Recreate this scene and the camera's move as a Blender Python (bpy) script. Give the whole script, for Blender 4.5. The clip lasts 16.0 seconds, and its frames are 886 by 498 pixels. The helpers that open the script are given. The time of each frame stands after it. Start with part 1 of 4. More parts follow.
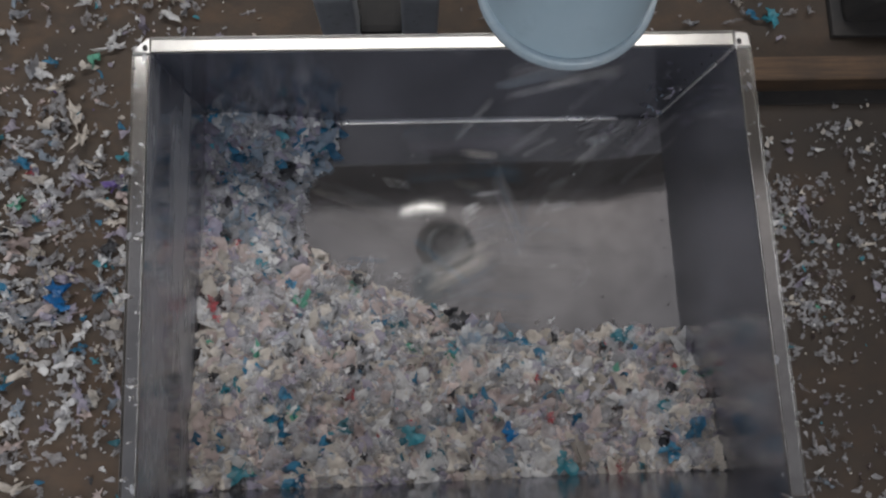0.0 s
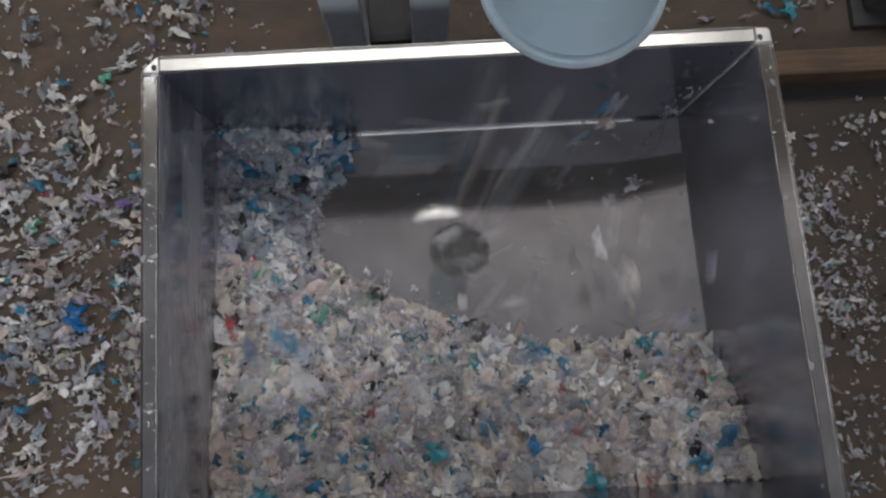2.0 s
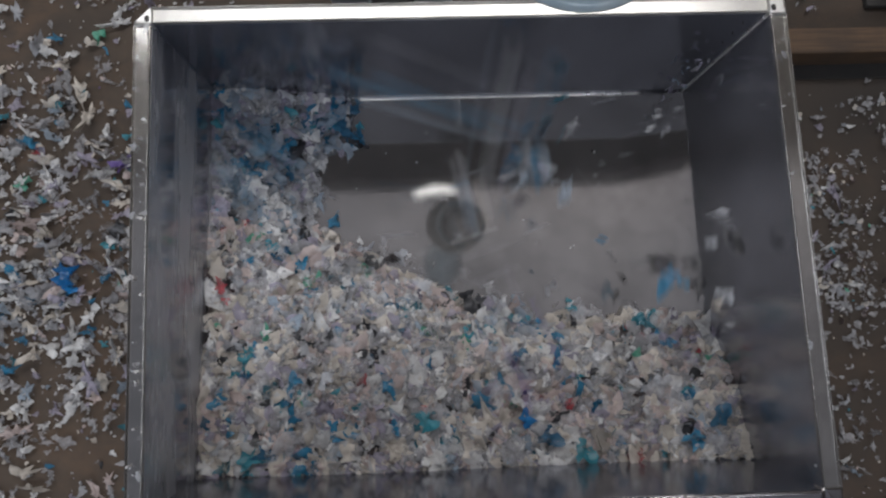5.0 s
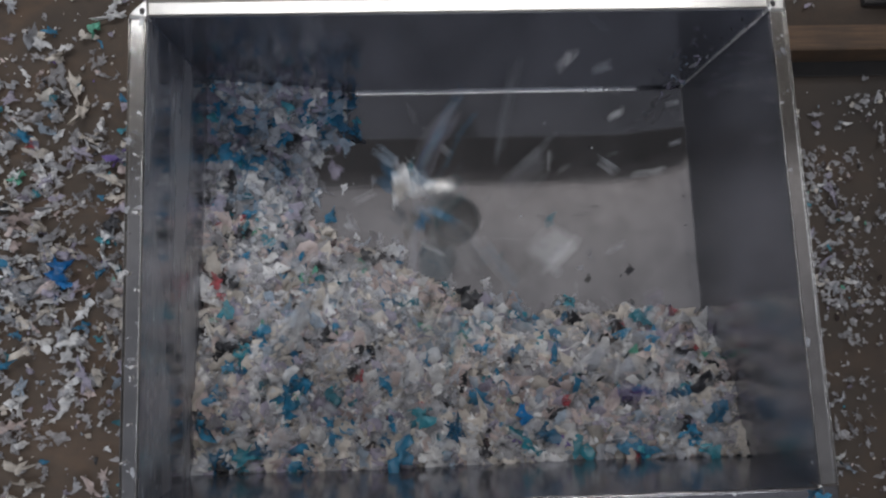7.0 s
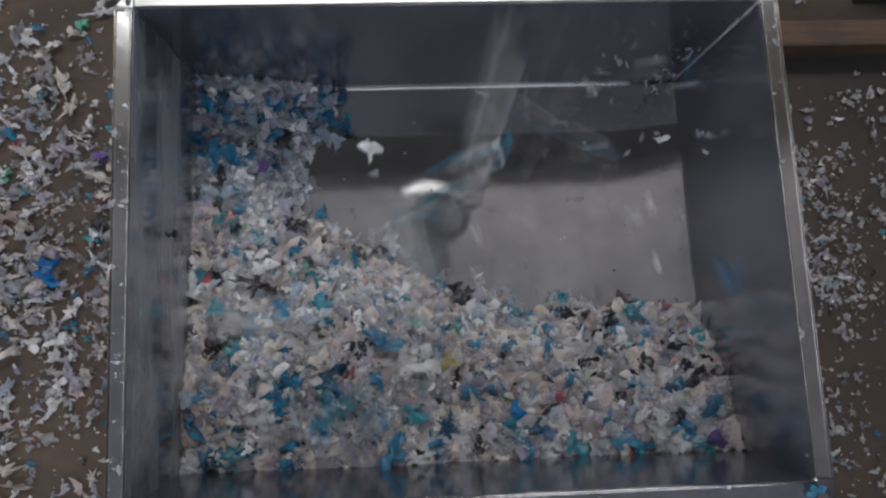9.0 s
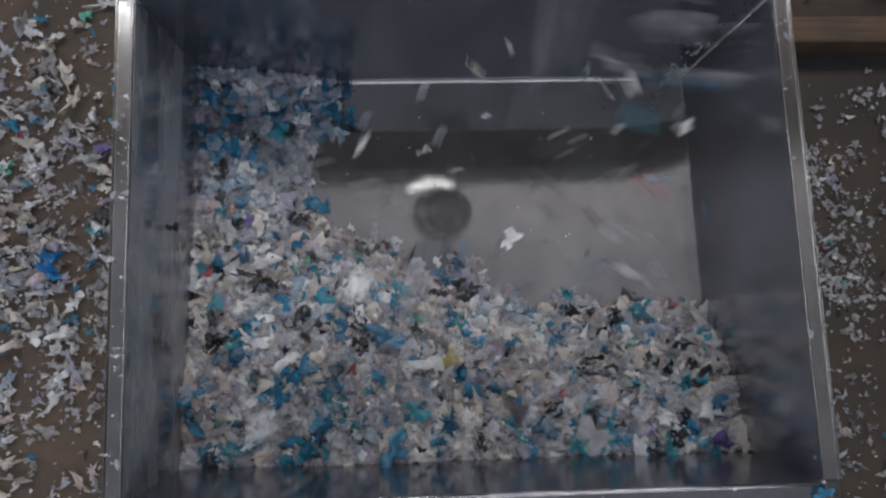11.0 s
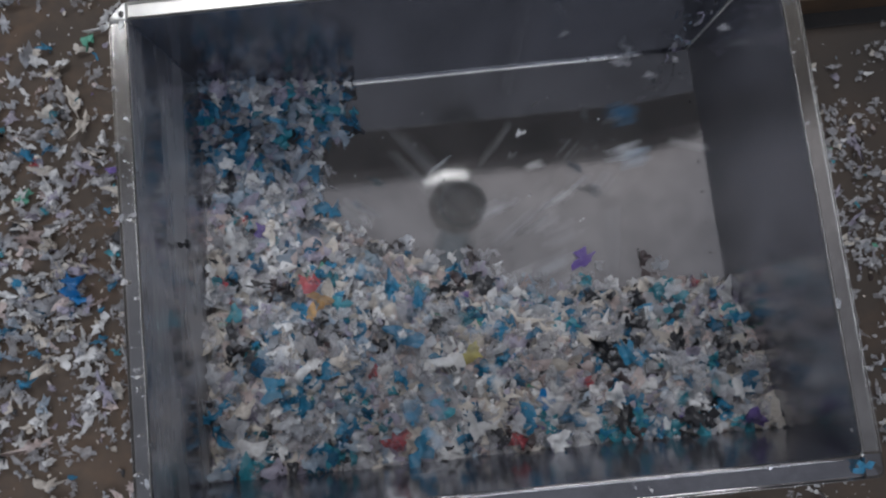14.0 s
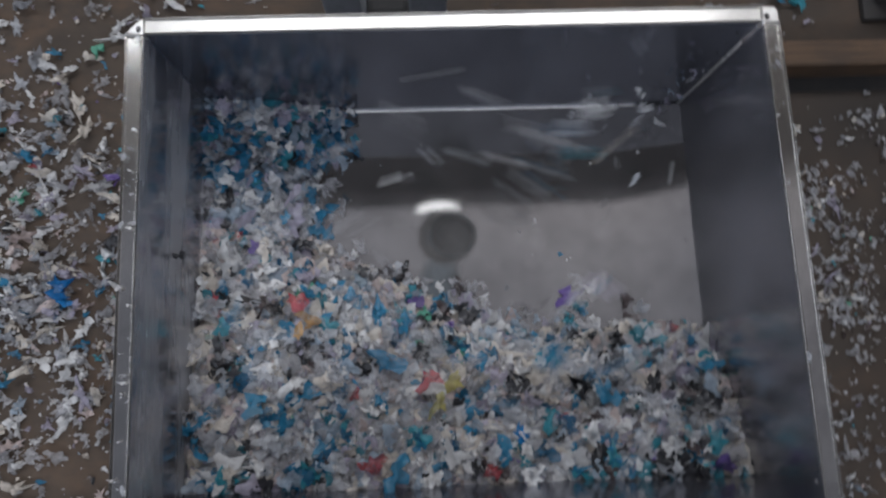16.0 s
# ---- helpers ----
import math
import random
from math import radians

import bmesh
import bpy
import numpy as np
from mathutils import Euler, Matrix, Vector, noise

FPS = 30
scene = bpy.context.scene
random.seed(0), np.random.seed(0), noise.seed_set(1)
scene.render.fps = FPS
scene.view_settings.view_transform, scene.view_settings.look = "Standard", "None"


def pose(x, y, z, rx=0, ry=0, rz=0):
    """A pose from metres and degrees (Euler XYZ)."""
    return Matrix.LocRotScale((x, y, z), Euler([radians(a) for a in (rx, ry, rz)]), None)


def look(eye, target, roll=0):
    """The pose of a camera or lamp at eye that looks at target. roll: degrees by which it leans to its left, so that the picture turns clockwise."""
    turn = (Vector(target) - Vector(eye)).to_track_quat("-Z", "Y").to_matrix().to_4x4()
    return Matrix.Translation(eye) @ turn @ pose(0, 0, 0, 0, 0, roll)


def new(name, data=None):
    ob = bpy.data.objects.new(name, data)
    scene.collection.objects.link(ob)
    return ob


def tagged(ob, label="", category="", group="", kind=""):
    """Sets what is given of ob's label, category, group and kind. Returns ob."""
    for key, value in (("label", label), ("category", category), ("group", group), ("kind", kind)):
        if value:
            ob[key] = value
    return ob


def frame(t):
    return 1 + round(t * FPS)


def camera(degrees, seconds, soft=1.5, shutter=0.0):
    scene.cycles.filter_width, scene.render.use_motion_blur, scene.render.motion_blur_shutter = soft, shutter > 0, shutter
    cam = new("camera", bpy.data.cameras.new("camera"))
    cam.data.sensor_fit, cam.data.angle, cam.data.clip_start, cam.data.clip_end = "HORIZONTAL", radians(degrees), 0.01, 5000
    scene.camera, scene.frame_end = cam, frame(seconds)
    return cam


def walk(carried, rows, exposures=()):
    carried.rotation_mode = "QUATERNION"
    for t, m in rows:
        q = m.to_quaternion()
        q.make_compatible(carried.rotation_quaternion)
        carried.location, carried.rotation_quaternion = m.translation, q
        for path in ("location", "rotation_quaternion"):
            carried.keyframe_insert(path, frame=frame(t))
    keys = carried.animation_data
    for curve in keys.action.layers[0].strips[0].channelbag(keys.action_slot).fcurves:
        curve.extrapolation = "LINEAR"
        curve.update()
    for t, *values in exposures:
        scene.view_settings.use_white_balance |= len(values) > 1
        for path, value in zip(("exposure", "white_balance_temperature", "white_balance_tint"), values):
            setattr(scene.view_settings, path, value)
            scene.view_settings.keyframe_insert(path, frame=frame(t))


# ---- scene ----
cam = camera(68.8, 16.0, soft=2.3, shutter=0.9)
PATH = [
    (0, (-0.079, -0.08, 1.576), (0.016, 0.179, -0.405), 18.4),
    (0.5, (-0.087, -0.076, 1.569), (0.009, 0.177, -0.413), 18.2),
    (1, (-0.082, -0.073, 1.565), (-0.005, 0.179, -0.417), 14.3),
    (1.5, (-0.081, -0.074, 1.56), (-0.023, 0.188, -0.422), 9.4),
    (2, (-0.082, -0.059, 1.551), (-0.034, 0.212, -0.43), 6.6),
    (2.5, (-0.082, -0.065, 1.544), (-0.036, 0.231, -0.433), 5.5),
    (3, (-0.083, -0.061, 1.54), (-0.039, 0.231, -0.438), 6.5),
    (3.5, (-0.084, -0.067, 1.534), (-0.036, 0.189, -0.449), 9.1),
    (4, (-0.082, -0.078, 1.529), (-0.03, 0.155, -0.457), 10.9),
    (6.5, (-0.082, -0.08, 1.518), (-0.019, 0.117, -0.471), 16.0),
    (7, (-0.085, -0.08, 1.517), (-0.017, 0.118, -0.472), 17.4),
    (7.5, (-0.081, -0.087, 1.514), (-0.01, 0.118, -0.474), 17.7),
    (8, (-0.083, -0.089, 1.511), (-0.001, 0.118, -0.477), 20.1),
    (8.5, (-0.081, -0.089, 1.507), (0.005, 0.116, -0.48), 21.1),
    (9, (-0.079, -0.097, 1.503), (0.006, 0.111, -0.484), 20.4),
    (11.5, (-0.076, -0.099, 1.486), (-0.019, 0.094, -0.504), 15.2),
    (12, (-0.085, -0.08, 1.484), (-0.06, 0.078, -0.509), 6.2),
    (12.5, (-0.06, -0.083, 1.47), (-0.093, -0.001, -0.528), -25.5),
    (13, (-0.061, -0.088, 1.464), (-0.057, 0.058, -0.531), -2.5),
    (13.5, (-0.049, -0.08, 1.466), (-0.047, 0.075, -0.528), -3.3),
    (14, (-0.05, -0.089, 1.476), (-0.058, 0.088, -0.516), -8.3),
    (14.5, (-0.061, -0.11, 1.47), (-0.052, 0.098, -0.518), -3.6),
    (15, (-0.064, -0.112, 1.46), (-0.03, 0.088, -0.533), 3.6),
    (15.5, (-0.053, -0.108, 1.498), (-0.006, 0.1, -0.495), 7.6),
    (16, (-0.059, -0.092, 1.508), (-0.017, 0.173, -0.474), 7.3),
]
walk(cam, [(t, look(e, g, r)) for t, e, g, r in PATH], [(0.0, 0.0, 6190, 10), (4.0, -0.01, 6080, 10), (9.0, -0.01, 5930, 10), (16.0, 0.07, 5810, 10)])

# ---- light ----
world = bpy.data.worlds.new("sky")
scene.world = world
world.use_nodes = True
wn = world.node_tree.nodes
sky = wn.new("ShaderNodeTexSky")
sky.sky_type, sky.sun_disc, sky.sun_elevation, sky.sun_rotation = "NISHITA", False, radians(48), radians(20)
sky.air_density, sky.dust_density, sky.ozone_density = 0.6, 8.0, 0.3
wn["Background"].inputs["Strength"].default_value = 0.05
world.node_tree.links.new(sky.outputs[0], wn["Background"].inputs["Color"])


def area_lamp(name, at, aim, sx, sy, power, color):
    data = bpy.data.lights.new(name, "AREA")
    data.shape, data.size, data.size_y, data.energy, data.color = "RECTANGLE", sx, sy, power, color
    ob = new(name, data)
    ob.matrix_world = look(at, aim)
    return ob


# daylight that falls through the back roof light and, dimmer, through the translucent roof sheet; the front roof light
# is unseen, added as fill, and so is the window in the west wall, for light from the left
area_lamp("roof_light_back", (0.0, 3.4, 4.96), (0.0, 2.4, 0.0), 5.4, 1.5, 262, (1.0, 0.97, 0.93))
area_lamp("roof_light_front", (0.0, -4.6, 4.96), (0.0, -3.2, 0.0), 8.0, 1.6, 272, (0.97, 0.98, 1.0))
# unseen window, added to light the left edges of the rims
area_lamp("window_light", (-6.02, 0.2, 2.7), (0.0, 0.1, 0.4), 3.4, 1.3, 62, (0.97, 0.98, 1.0))
area_lamp("roof_sheet_light", (0.0, -1.0, 4.98), (0.0, -1.0, 0.0), 7.0, 4.4, 12, (1.0, 0.96, 0.92))

# ---- materials ----


def nodes_of(name):
    m = bpy.data.materials.new(name)
    m.use_nodes = True
    nt = m.node_tree
    return m, nt, nt.nodes["Principled BSDF"]


def noise_tex(nt, scale, detail=5.0, rough=0.6, coord="Object", stretch=None):
    tc = nt.nodes.new("ShaderNodeTexCoord")
    mp = nt.nodes.new("ShaderNodeMapping")
    if stretch:
        mp.inputs["Scale"].default_value = stretch
    n = nt.nodes.new("ShaderNodeTexNoise")
    n.inputs["Scale"].default_value, n.inputs["Detail"].default_value, n.inputs["Roughness"].default_value = scale, detail, rough
    nt.links.new(tc.outputs[coord], mp.inputs["Vector"])
    nt.links.new(mp.outputs[0], n.inputs["Vector"])
    return n.outputs["Fac"]


def ramp(nt, fac, stops):
    r = nt.nodes.new("ShaderNodeValToRGB")
    while len(r.color_ramp.elements) < len(stops):
        r.color_ramp.elements.new(0.5)
    for e, (p, c) in zip(r.color_ramp.elements, stops):
        e.position, e.color = p, (*c, 1) if len(c) == 3 else c
    nt.links.new(fac, r.inputs["Fac"])
    return r.outputs["Color"]


def mix(nt, fac, a, b, mode="MIX"):
    n = nt.nodes.new("ShaderNodeMix")
    n.data_type, n.blend_type = "RGBA", mode
    for sock, v in ((n.inputs[0], fac), (n.inputs[6], a), (n.inputs[7], b)):
        if isinstance(v, bpy.types.NodeSocket):
            nt.links.new(v, sock)
        else:
            sock.default_value = v if isinstance(v, float) else (*v, 1)
    return n.outputs[2]


def bump(nt, bsdf, height, strength, dist):
    b = nt.nodes.new("ShaderNodeBump")
    b.inputs["Strength"].default_value, b.inputs["Distance"].default_value = strength, dist
    nt.links.new(height, b.inputs["Height"])
    nt.links.new(b.outputs[0], bsdf.inputs["Normal"])


def film(name, color, dark, through_light=0.35, clear=0.12):
    """Thin torn plastic film: a little shine, some light comes through."""
    m, nt, p = nodes_of(name)
    geo = nt.nodes.new("ShaderNodeNewGeometry")
    info = nt.nodes.new("ShaderNodeObjectInfo")
    add = nt.nodes.new("ShaderNodeMath")
    add.operation = "ADD"
    nt.links.new(geo.outputs["Random Per Island"], add.inputs[0])
    nt.links.new(info.outputs["Random"], add.inputs[1])
    fr = nt.nodes.new("ShaderNodeMath")
    fr.operation = "FRACT"
    nt.links.new(add.outputs[0], fr.inputs[0])
    base = ramp(nt, fr.outputs[0], [(0.0, tuple(c * 0.85 for c in dark)), (0.45, color), (1.0, tuple(min(0.9, c * 1.15) for c in color))])
    spots = noise_tex(nt, 60, 4)
    mul = mix(nt, 1.0, base, ramp(nt, spots, [(0.3, (0.72, 0.7, 0.68)), (0.65, (1.0,) * 3)]), "MULTIPLY")
    nt.links.new(mul, p.inputs["Base Color"])
    p.inputs["Roughness"].default_value = 0.38
    bump(nt, p, noise_tex(nt, 130, 3), 0.35, 0.004)
    tr = nt.nodes.new("ShaderNodeBsdfTranslucent")
    nt.links.new(mul, tr.inputs["Color"])
    mx = nt.nodes.new("ShaderNodeMixShader")
    mx.inputs[0].default_value = through_light
    nt.links.new(p.outputs[0], mx.inputs[1])
    nt.links.new(tr.outputs[0], mx.inputs[2])
    tp = nt.nodes.new("ShaderNodeBsdfTransparent")
    cl = nt.nodes.new("ShaderNodeMixShader")
    nt.links.new(ramp(nt, noise_tex(nt, 35, 3), [(0.35, (clear * 1.6,) * 3), (0.7, (clear * 0.4,) * 3)]), cl.inputs[0])
    nt.links.new(mx.outputs[0], cl.inputs[1])
    nt.links.new(tp.outputs[0], cl.inputs[2])
    nt.links.new(cl.outputs[0], nt.nodes["Material Output"].inputs["Surface"])
    return m


FILMS = {
    "white": film("film_white", (0.75, 0.75, 0.75), (0.54, 0.54, 0.55)),
    "cream": film("film_cream", (0.67, 0.62, 0.555), (0.47, 0.43, 0.38)),
    "thin": film("film_thin_clear", (0.66, 0.66, 0.69), (0.5, 0.5, 0.53), 0.5, 0.5),
    "grey": film("film_grey", (0.48, 0.48, 0.5), (0.28, 0.28, 0.3), 0.4, 0.34),
    "pink": film("film_pink", (0.6, 0.505, 0.48), (0.44, 0.36, 0.345)),
    "cool": film("film_cool_white", (0.56, 0.58, 0.62), (0.4, 0.42, 0.46), 0.4, 0.25),
    "lilac": film("film_lilac", (0.46, 0.43, 0.53), (0.34, 0.31, 0.4), 0.4, 0.25),
    "pale": film("film_pale_blue", (0.38, 0.46, 0.55), (0.26, 0.33, 0.41), 0.4, 0.25),
    "blue": film("film_blue", (0.03, 0.22, 0.39), (0.02, 0.11, 0.22), 0.35, 0.22),
    "azure": film("film_azure", (0.015, 0.24, 0.6), (0.01, 0.14, 0.4), 0.35, 0.1),
    "teal": film("film_teal", (0.045, 0.28, 0.36), (0.03, 0.16, 0.22), 0.35, 0.22),
    "green": film("film_green", (0.14, 0.42, 0.3), (0.07, 0.26, 0.18)),
    "black": film("film_black", (0.02, 0.02, 0.023), (0.01, 0.01, 0.012), 0.05, 0.0),
    "red": film("film_red", (0.5, 0.085, 0.1), (0.32, 0.05, 0.06), 0.4, 0.3),
    "yellow": film("film_yellow", (0.5, 0.45, 0.12), (0.36, 0.32, 0.09), 0.4, 0.3),
    "orange": film("film_orange", (0.56, 0.32, 0.1), (0.4, 0.22, 0.07), 0.4, 0.25),
    "purple": film("film_purple", (0.16, 0.1, 0.36), (0.1, 0.06, 0.24)),
    "brown": film("film_brown", (0.05, 0.035, 0.035), (0.025, 0.02, 0.02), 0.1),
}
FILM_NAMES = list(FILMS)
COLOUR_WORDS = {"pale": "pale blue", "cool": "bluish white", "lilac": "pale lilac", "cream": "cream-coloured", "pink": "dusty pink", "azure": "bright blue", "thin": "thin milky", "grey": "greyish clear", "brown": "dark brown"}


def steel(name, rough_lo, rough_hi, tint=(0.56, 0.56, 0.58), stretch=(1, 1, 1), metal=1.0):
    m, nt, p = nodes_of(name)
    smear = noise_tex(nt, 3.2, 6, 0.65)
    brush = noise_tex(nt, 40, 4, 0.6, stretch=stretch)
    p.inputs["Metallic"].default_value = metal
    patches = ramp(nt, noise_tex(nt, 6, 7, 0.7, stretch=(1.0, 1.0, 0.45)), [(0.36, (0.0,) * 3), (0.66, (1.0,) * 3)])
    col = mix(nt, patches, tuple(c * 0.68 for c in tint), tint)
    nt.links.new(col, p.inputs["Base Color"])
    nt.links.new(ramp(nt, smear, [(0.3, (rough_lo,) * 3), (0.72, (rough_hi,) * 3)]), p.inputs["Roughness"])
    bump(nt, p, brush, 0.03, 0.001)
    return m


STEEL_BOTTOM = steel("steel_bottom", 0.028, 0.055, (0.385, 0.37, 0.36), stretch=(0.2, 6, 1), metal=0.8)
# one wall steel: back and front tinted darker for the light they get
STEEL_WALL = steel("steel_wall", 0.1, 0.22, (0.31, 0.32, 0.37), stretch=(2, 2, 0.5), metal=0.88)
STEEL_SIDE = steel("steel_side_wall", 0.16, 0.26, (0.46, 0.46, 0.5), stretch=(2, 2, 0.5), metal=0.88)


def dusty_steel():
    """Steel wall under a film of plastic dust, wiped clean in upright smears."""
    m, nt, p = nodes_of("dusty_steel_wall")
    smear = noise_tex(nt, 7, 6, 0.6, stretch=(1, 0.28, 1.7))
    dust = ramp(nt, smear, [(0.4, (0.12,) * 3), (0.58, (0.85,) * 3)])
    nt.links.new(mix(nt, dust, (0.33, 0.335, 0.37), (0.42, 0.42, 0.44)), p.inputs["Base Color"])
    nt.links.new(ramp(nt, smear, [(0.4, (0.85,) * 3), (0.56, (0.5,) * 3)]), p.inputs["Metallic"])
    nt.links.new(ramp(nt, smear, [(0.4, (0.12,) * 3), (0.58, (0.3,) * 3)]), p.inputs["Roughness"])
    return m


DUSTY_STEEL = dusty_steel()
# one rim steel: back and front tinted darker for the light they catch
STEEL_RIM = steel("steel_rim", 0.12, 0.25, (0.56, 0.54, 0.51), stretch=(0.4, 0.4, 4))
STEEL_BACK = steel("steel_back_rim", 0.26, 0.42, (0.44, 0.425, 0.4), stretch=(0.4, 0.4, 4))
STEEL_FLANGE = steel("steel_front_flange", 0.07, 0.14, (0.46, 0.45, 0.45), stretch=(0.4, 0.4, 4))
WELD = steel("weld_bead", 0.2, 0.45, (0.62, 0.61, 0.59))


def paint(name, color, worn, rough=0.4, scale=7.0, grime=(0.1, 0.09, 0.08)):
    m, nt, p = nodes_of(name)
    n1, n2 = noise_tex(nt, scale, 8, 0.7), noise_tex(nt, scale * 9, 4)
    c = mix(nt, ramp(nt, n1, [(0.42, (0.0,) * 3), (0.7, (1.0,) * 3)]), color, worn)
    c = mix(nt, ramp(nt, n2, [(0.6, (0.0,) * 3), (0.78, (0.6,) * 3)]), c, grime)
    nt.links.new(c, p.inputs["Base Color"])
    p.inputs["Roughness"].default_value = rough
    bump(nt, p, n2, 0.15, 0.002)
    return m


DUCT_BLUE = paint("duct_blue_paint", (0.32, 0.42, 0.48), (0.37, 0.47, 0.53), 0.32, 3.0, (0.27, 0.36, 0.42))
LIP_BLUE = paint("lip_blue_paint", (0.27, 0.34, 0.385), (0.36, 0.41, 0.44), 0.18, 30.0, (0.2, 0.25, 0.28))
DUCT_INSIDE = paint("duct_lining_grey", (0.6, 0.61, 0.61), (0.52, 0.53, 0.53), 0.5)
POST_GREY = paint("post_grey_paint", (0.4, 0.43, 0.46), (0.33, 0.35, 0.37), 0.45)
DARK_METAL = paint("dark_machine_paint", (0.02, 0.019, 0.019), (0.035, 0.03, 0.027), 0.85, 7.0, (0.04, 0.034, 0.03))
BROWN_STEEL = paint("brown_girder_paint", (0.1, 0.074, 0.064), (0.13, 0.096, 0.08), 0.7, 2.0)
CEILING = paint("ceiling_sheet", (0.34, 0.34, 0.34), (0.3, 0.3, 0.29), 0.8, 1.2)
WALL = paint("hall_wall", (0.2, 0.18, 0.165), (0.15, 0.135, 0.12), 0.85, 1.5)


def concrete():
    m, nt, p = nodes_of("dirty_floor")
    big, mid, fine = noise_tex(nt, 1.7, 6, 0.6), noise_tex(nt, 13, 8, 0.7), noise_tex(nt, 160, 4, 0.7)
    c = mix(nt, ramp(nt, big, [(0.3, (0.0,) * 3), (0.7, (1.0,) * 3)]), (0.034, 0.024, 0.016), (0.07, 0.048, 0.032))
    c = mix(nt, ramp(nt, mid, [(0.45, (0.0,) * 3), (0.75, (0.7,) * 3)]), c, (0.026, 0.018, 0.014))
    c = mix(nt, ramp(nt, fine, [(0.62, (0.0,) * 3), (0.75, (0.45,) * 3)]), c, (0.17, 0.14, 0.11))
    rust = noise_tex(nt, 5.5, 7, 0.68, stretch=(1.0, 1.6, 1.0))
    c = mix(nt, ramp(nt, rust, [(0.48, (0.0,) * 3), (0.66, (0.6,) * 3)]), c, (0.085, 0.05, 0.028))
    # shade put into the floor colour: along the timber beam, and wider at the right

    def shade_patch(centre, spread, strength, ground):
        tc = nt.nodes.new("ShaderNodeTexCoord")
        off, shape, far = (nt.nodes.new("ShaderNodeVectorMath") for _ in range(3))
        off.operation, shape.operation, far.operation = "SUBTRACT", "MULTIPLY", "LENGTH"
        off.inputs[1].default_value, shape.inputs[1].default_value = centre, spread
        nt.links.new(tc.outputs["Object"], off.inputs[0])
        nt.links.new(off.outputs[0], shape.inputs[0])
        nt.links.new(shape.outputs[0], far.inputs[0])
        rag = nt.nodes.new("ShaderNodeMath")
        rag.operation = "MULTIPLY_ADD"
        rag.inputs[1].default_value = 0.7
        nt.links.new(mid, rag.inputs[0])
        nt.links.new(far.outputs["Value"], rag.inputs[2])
        darkening = ramp(nt, rag.outputs[0], [(0.6, (strength,) * 3), (0.9, (strength * 0.5,) * 3), (1.0, (0.0,) * 3)])
        return mix(nt, darkening, ground, (0.013, 0.01, 0.008))

    c = shade_patch((1.5, -0.05, -0.3), (0.55, 0.42, 0.0), 0.5, c)
    c = shade_patch((1.45, 0.5, -0.3), (0.95, 3.2, 0.0), 0.68, c)
    nt.links.new(c, p.inputs["Base Color"])
    p.inputs["Roughness"].default_value = 0.8
    bump(nt, p, mid, 0.4, 0.006)
    return m


def timber():
    m, nt, p = nodes_of("old_timber")
    grain = noise_tex(nt, 9, 8, 0.65, stretch=(0.5, 12, 12))
    stain = noise_tex(nt, 5, 5)
    c = ramp(nt, grain, [(0.3, (0.034, 0.02, 0.011)), (0.7, (0.095, 0.054, 0.027))])
    c = mix(nt, ramp(nt, stain, [(0.45, (0.0,) * 3), (0.7, (0.8,) * 3)]), c, (0.022, 0.016, 0.012))
    nt.links.new(c, p.inputs["Base Color"])
    p.inputs["Roughness"].default_value = 0.75
    bump(nt, p, grain, 0.4, 0.003)
    return m


FLOOR_MAT, TIMBER = concrete(), timber()

# ---- building blocks ----


def mesh_from(name, bm, mats, smooth=False):
    me = bpy.data.meshes.new(name)
    bmesh.ops.recalc_face_normals(bm, faces=bm.faces)
    bm.to_mesh(me)
    bm.free()
    for m in mats if isinstance(mats, (list, tuple)) else [mats]:
        me.materials.append(m)
    if smooth:
        me.polygons.foreach_set("use_smooth", [True] * len(me.polygons))
    return me


def part(name, bm, material, parent, label="", smooth=False):
    ob = new(name, mesh_from(name, bm, material, smooth))
    ob.parent = parent
    return tagged(ob, label)


def box(bm, x0, x1, y0, y1, z0, z1, bevel=0.0):
    r = bmesh.ops.create_cube(bm, size=1, matrix=Matrix.Translation(((x0 + x1) / 2, (y0 + y1) / 2, (z0 + z1) / 2)) @ Matrix.Diagonal((x1 - x0, y1 - y0, z1 - z0, 1)))
    if bevel:
        edges = list({e for v in r["verts"] for e in v.link_edges})
        bmesh.ops.bevel(bm, geom=edges, offset=bevel, segments=2, affect="EDGES", profile=0.6)
    return bm


def boxed(*a):
    return box(bmesh.new(), *a)


def lathe(profile, n=64):
    """A closed body of revolution about z from (radius, height) pairs."""
    bm = bmesh.new()
    rings = [[bm.verts.new((r * math.cos(2 * math.pi * i / n), r * math.sin(2 * math.pi * i / n), z)) for i in range(n)] for r, z in profile]
    for a, b in zip(rings, rings[1:]):
        for i in range(n):
            bm.faces.new((a[i], a[(i + 1) % n], b[(i + 1) % n], b[i]))
    return bm


def empty(name, label, category, **kw):
    return tagged(new(name), label, category, **kw)


def structure(name, bm, mat, label, category):
    return tagged(new(name, mesh_from(name, bm, mat)), label, category, kind="structure")


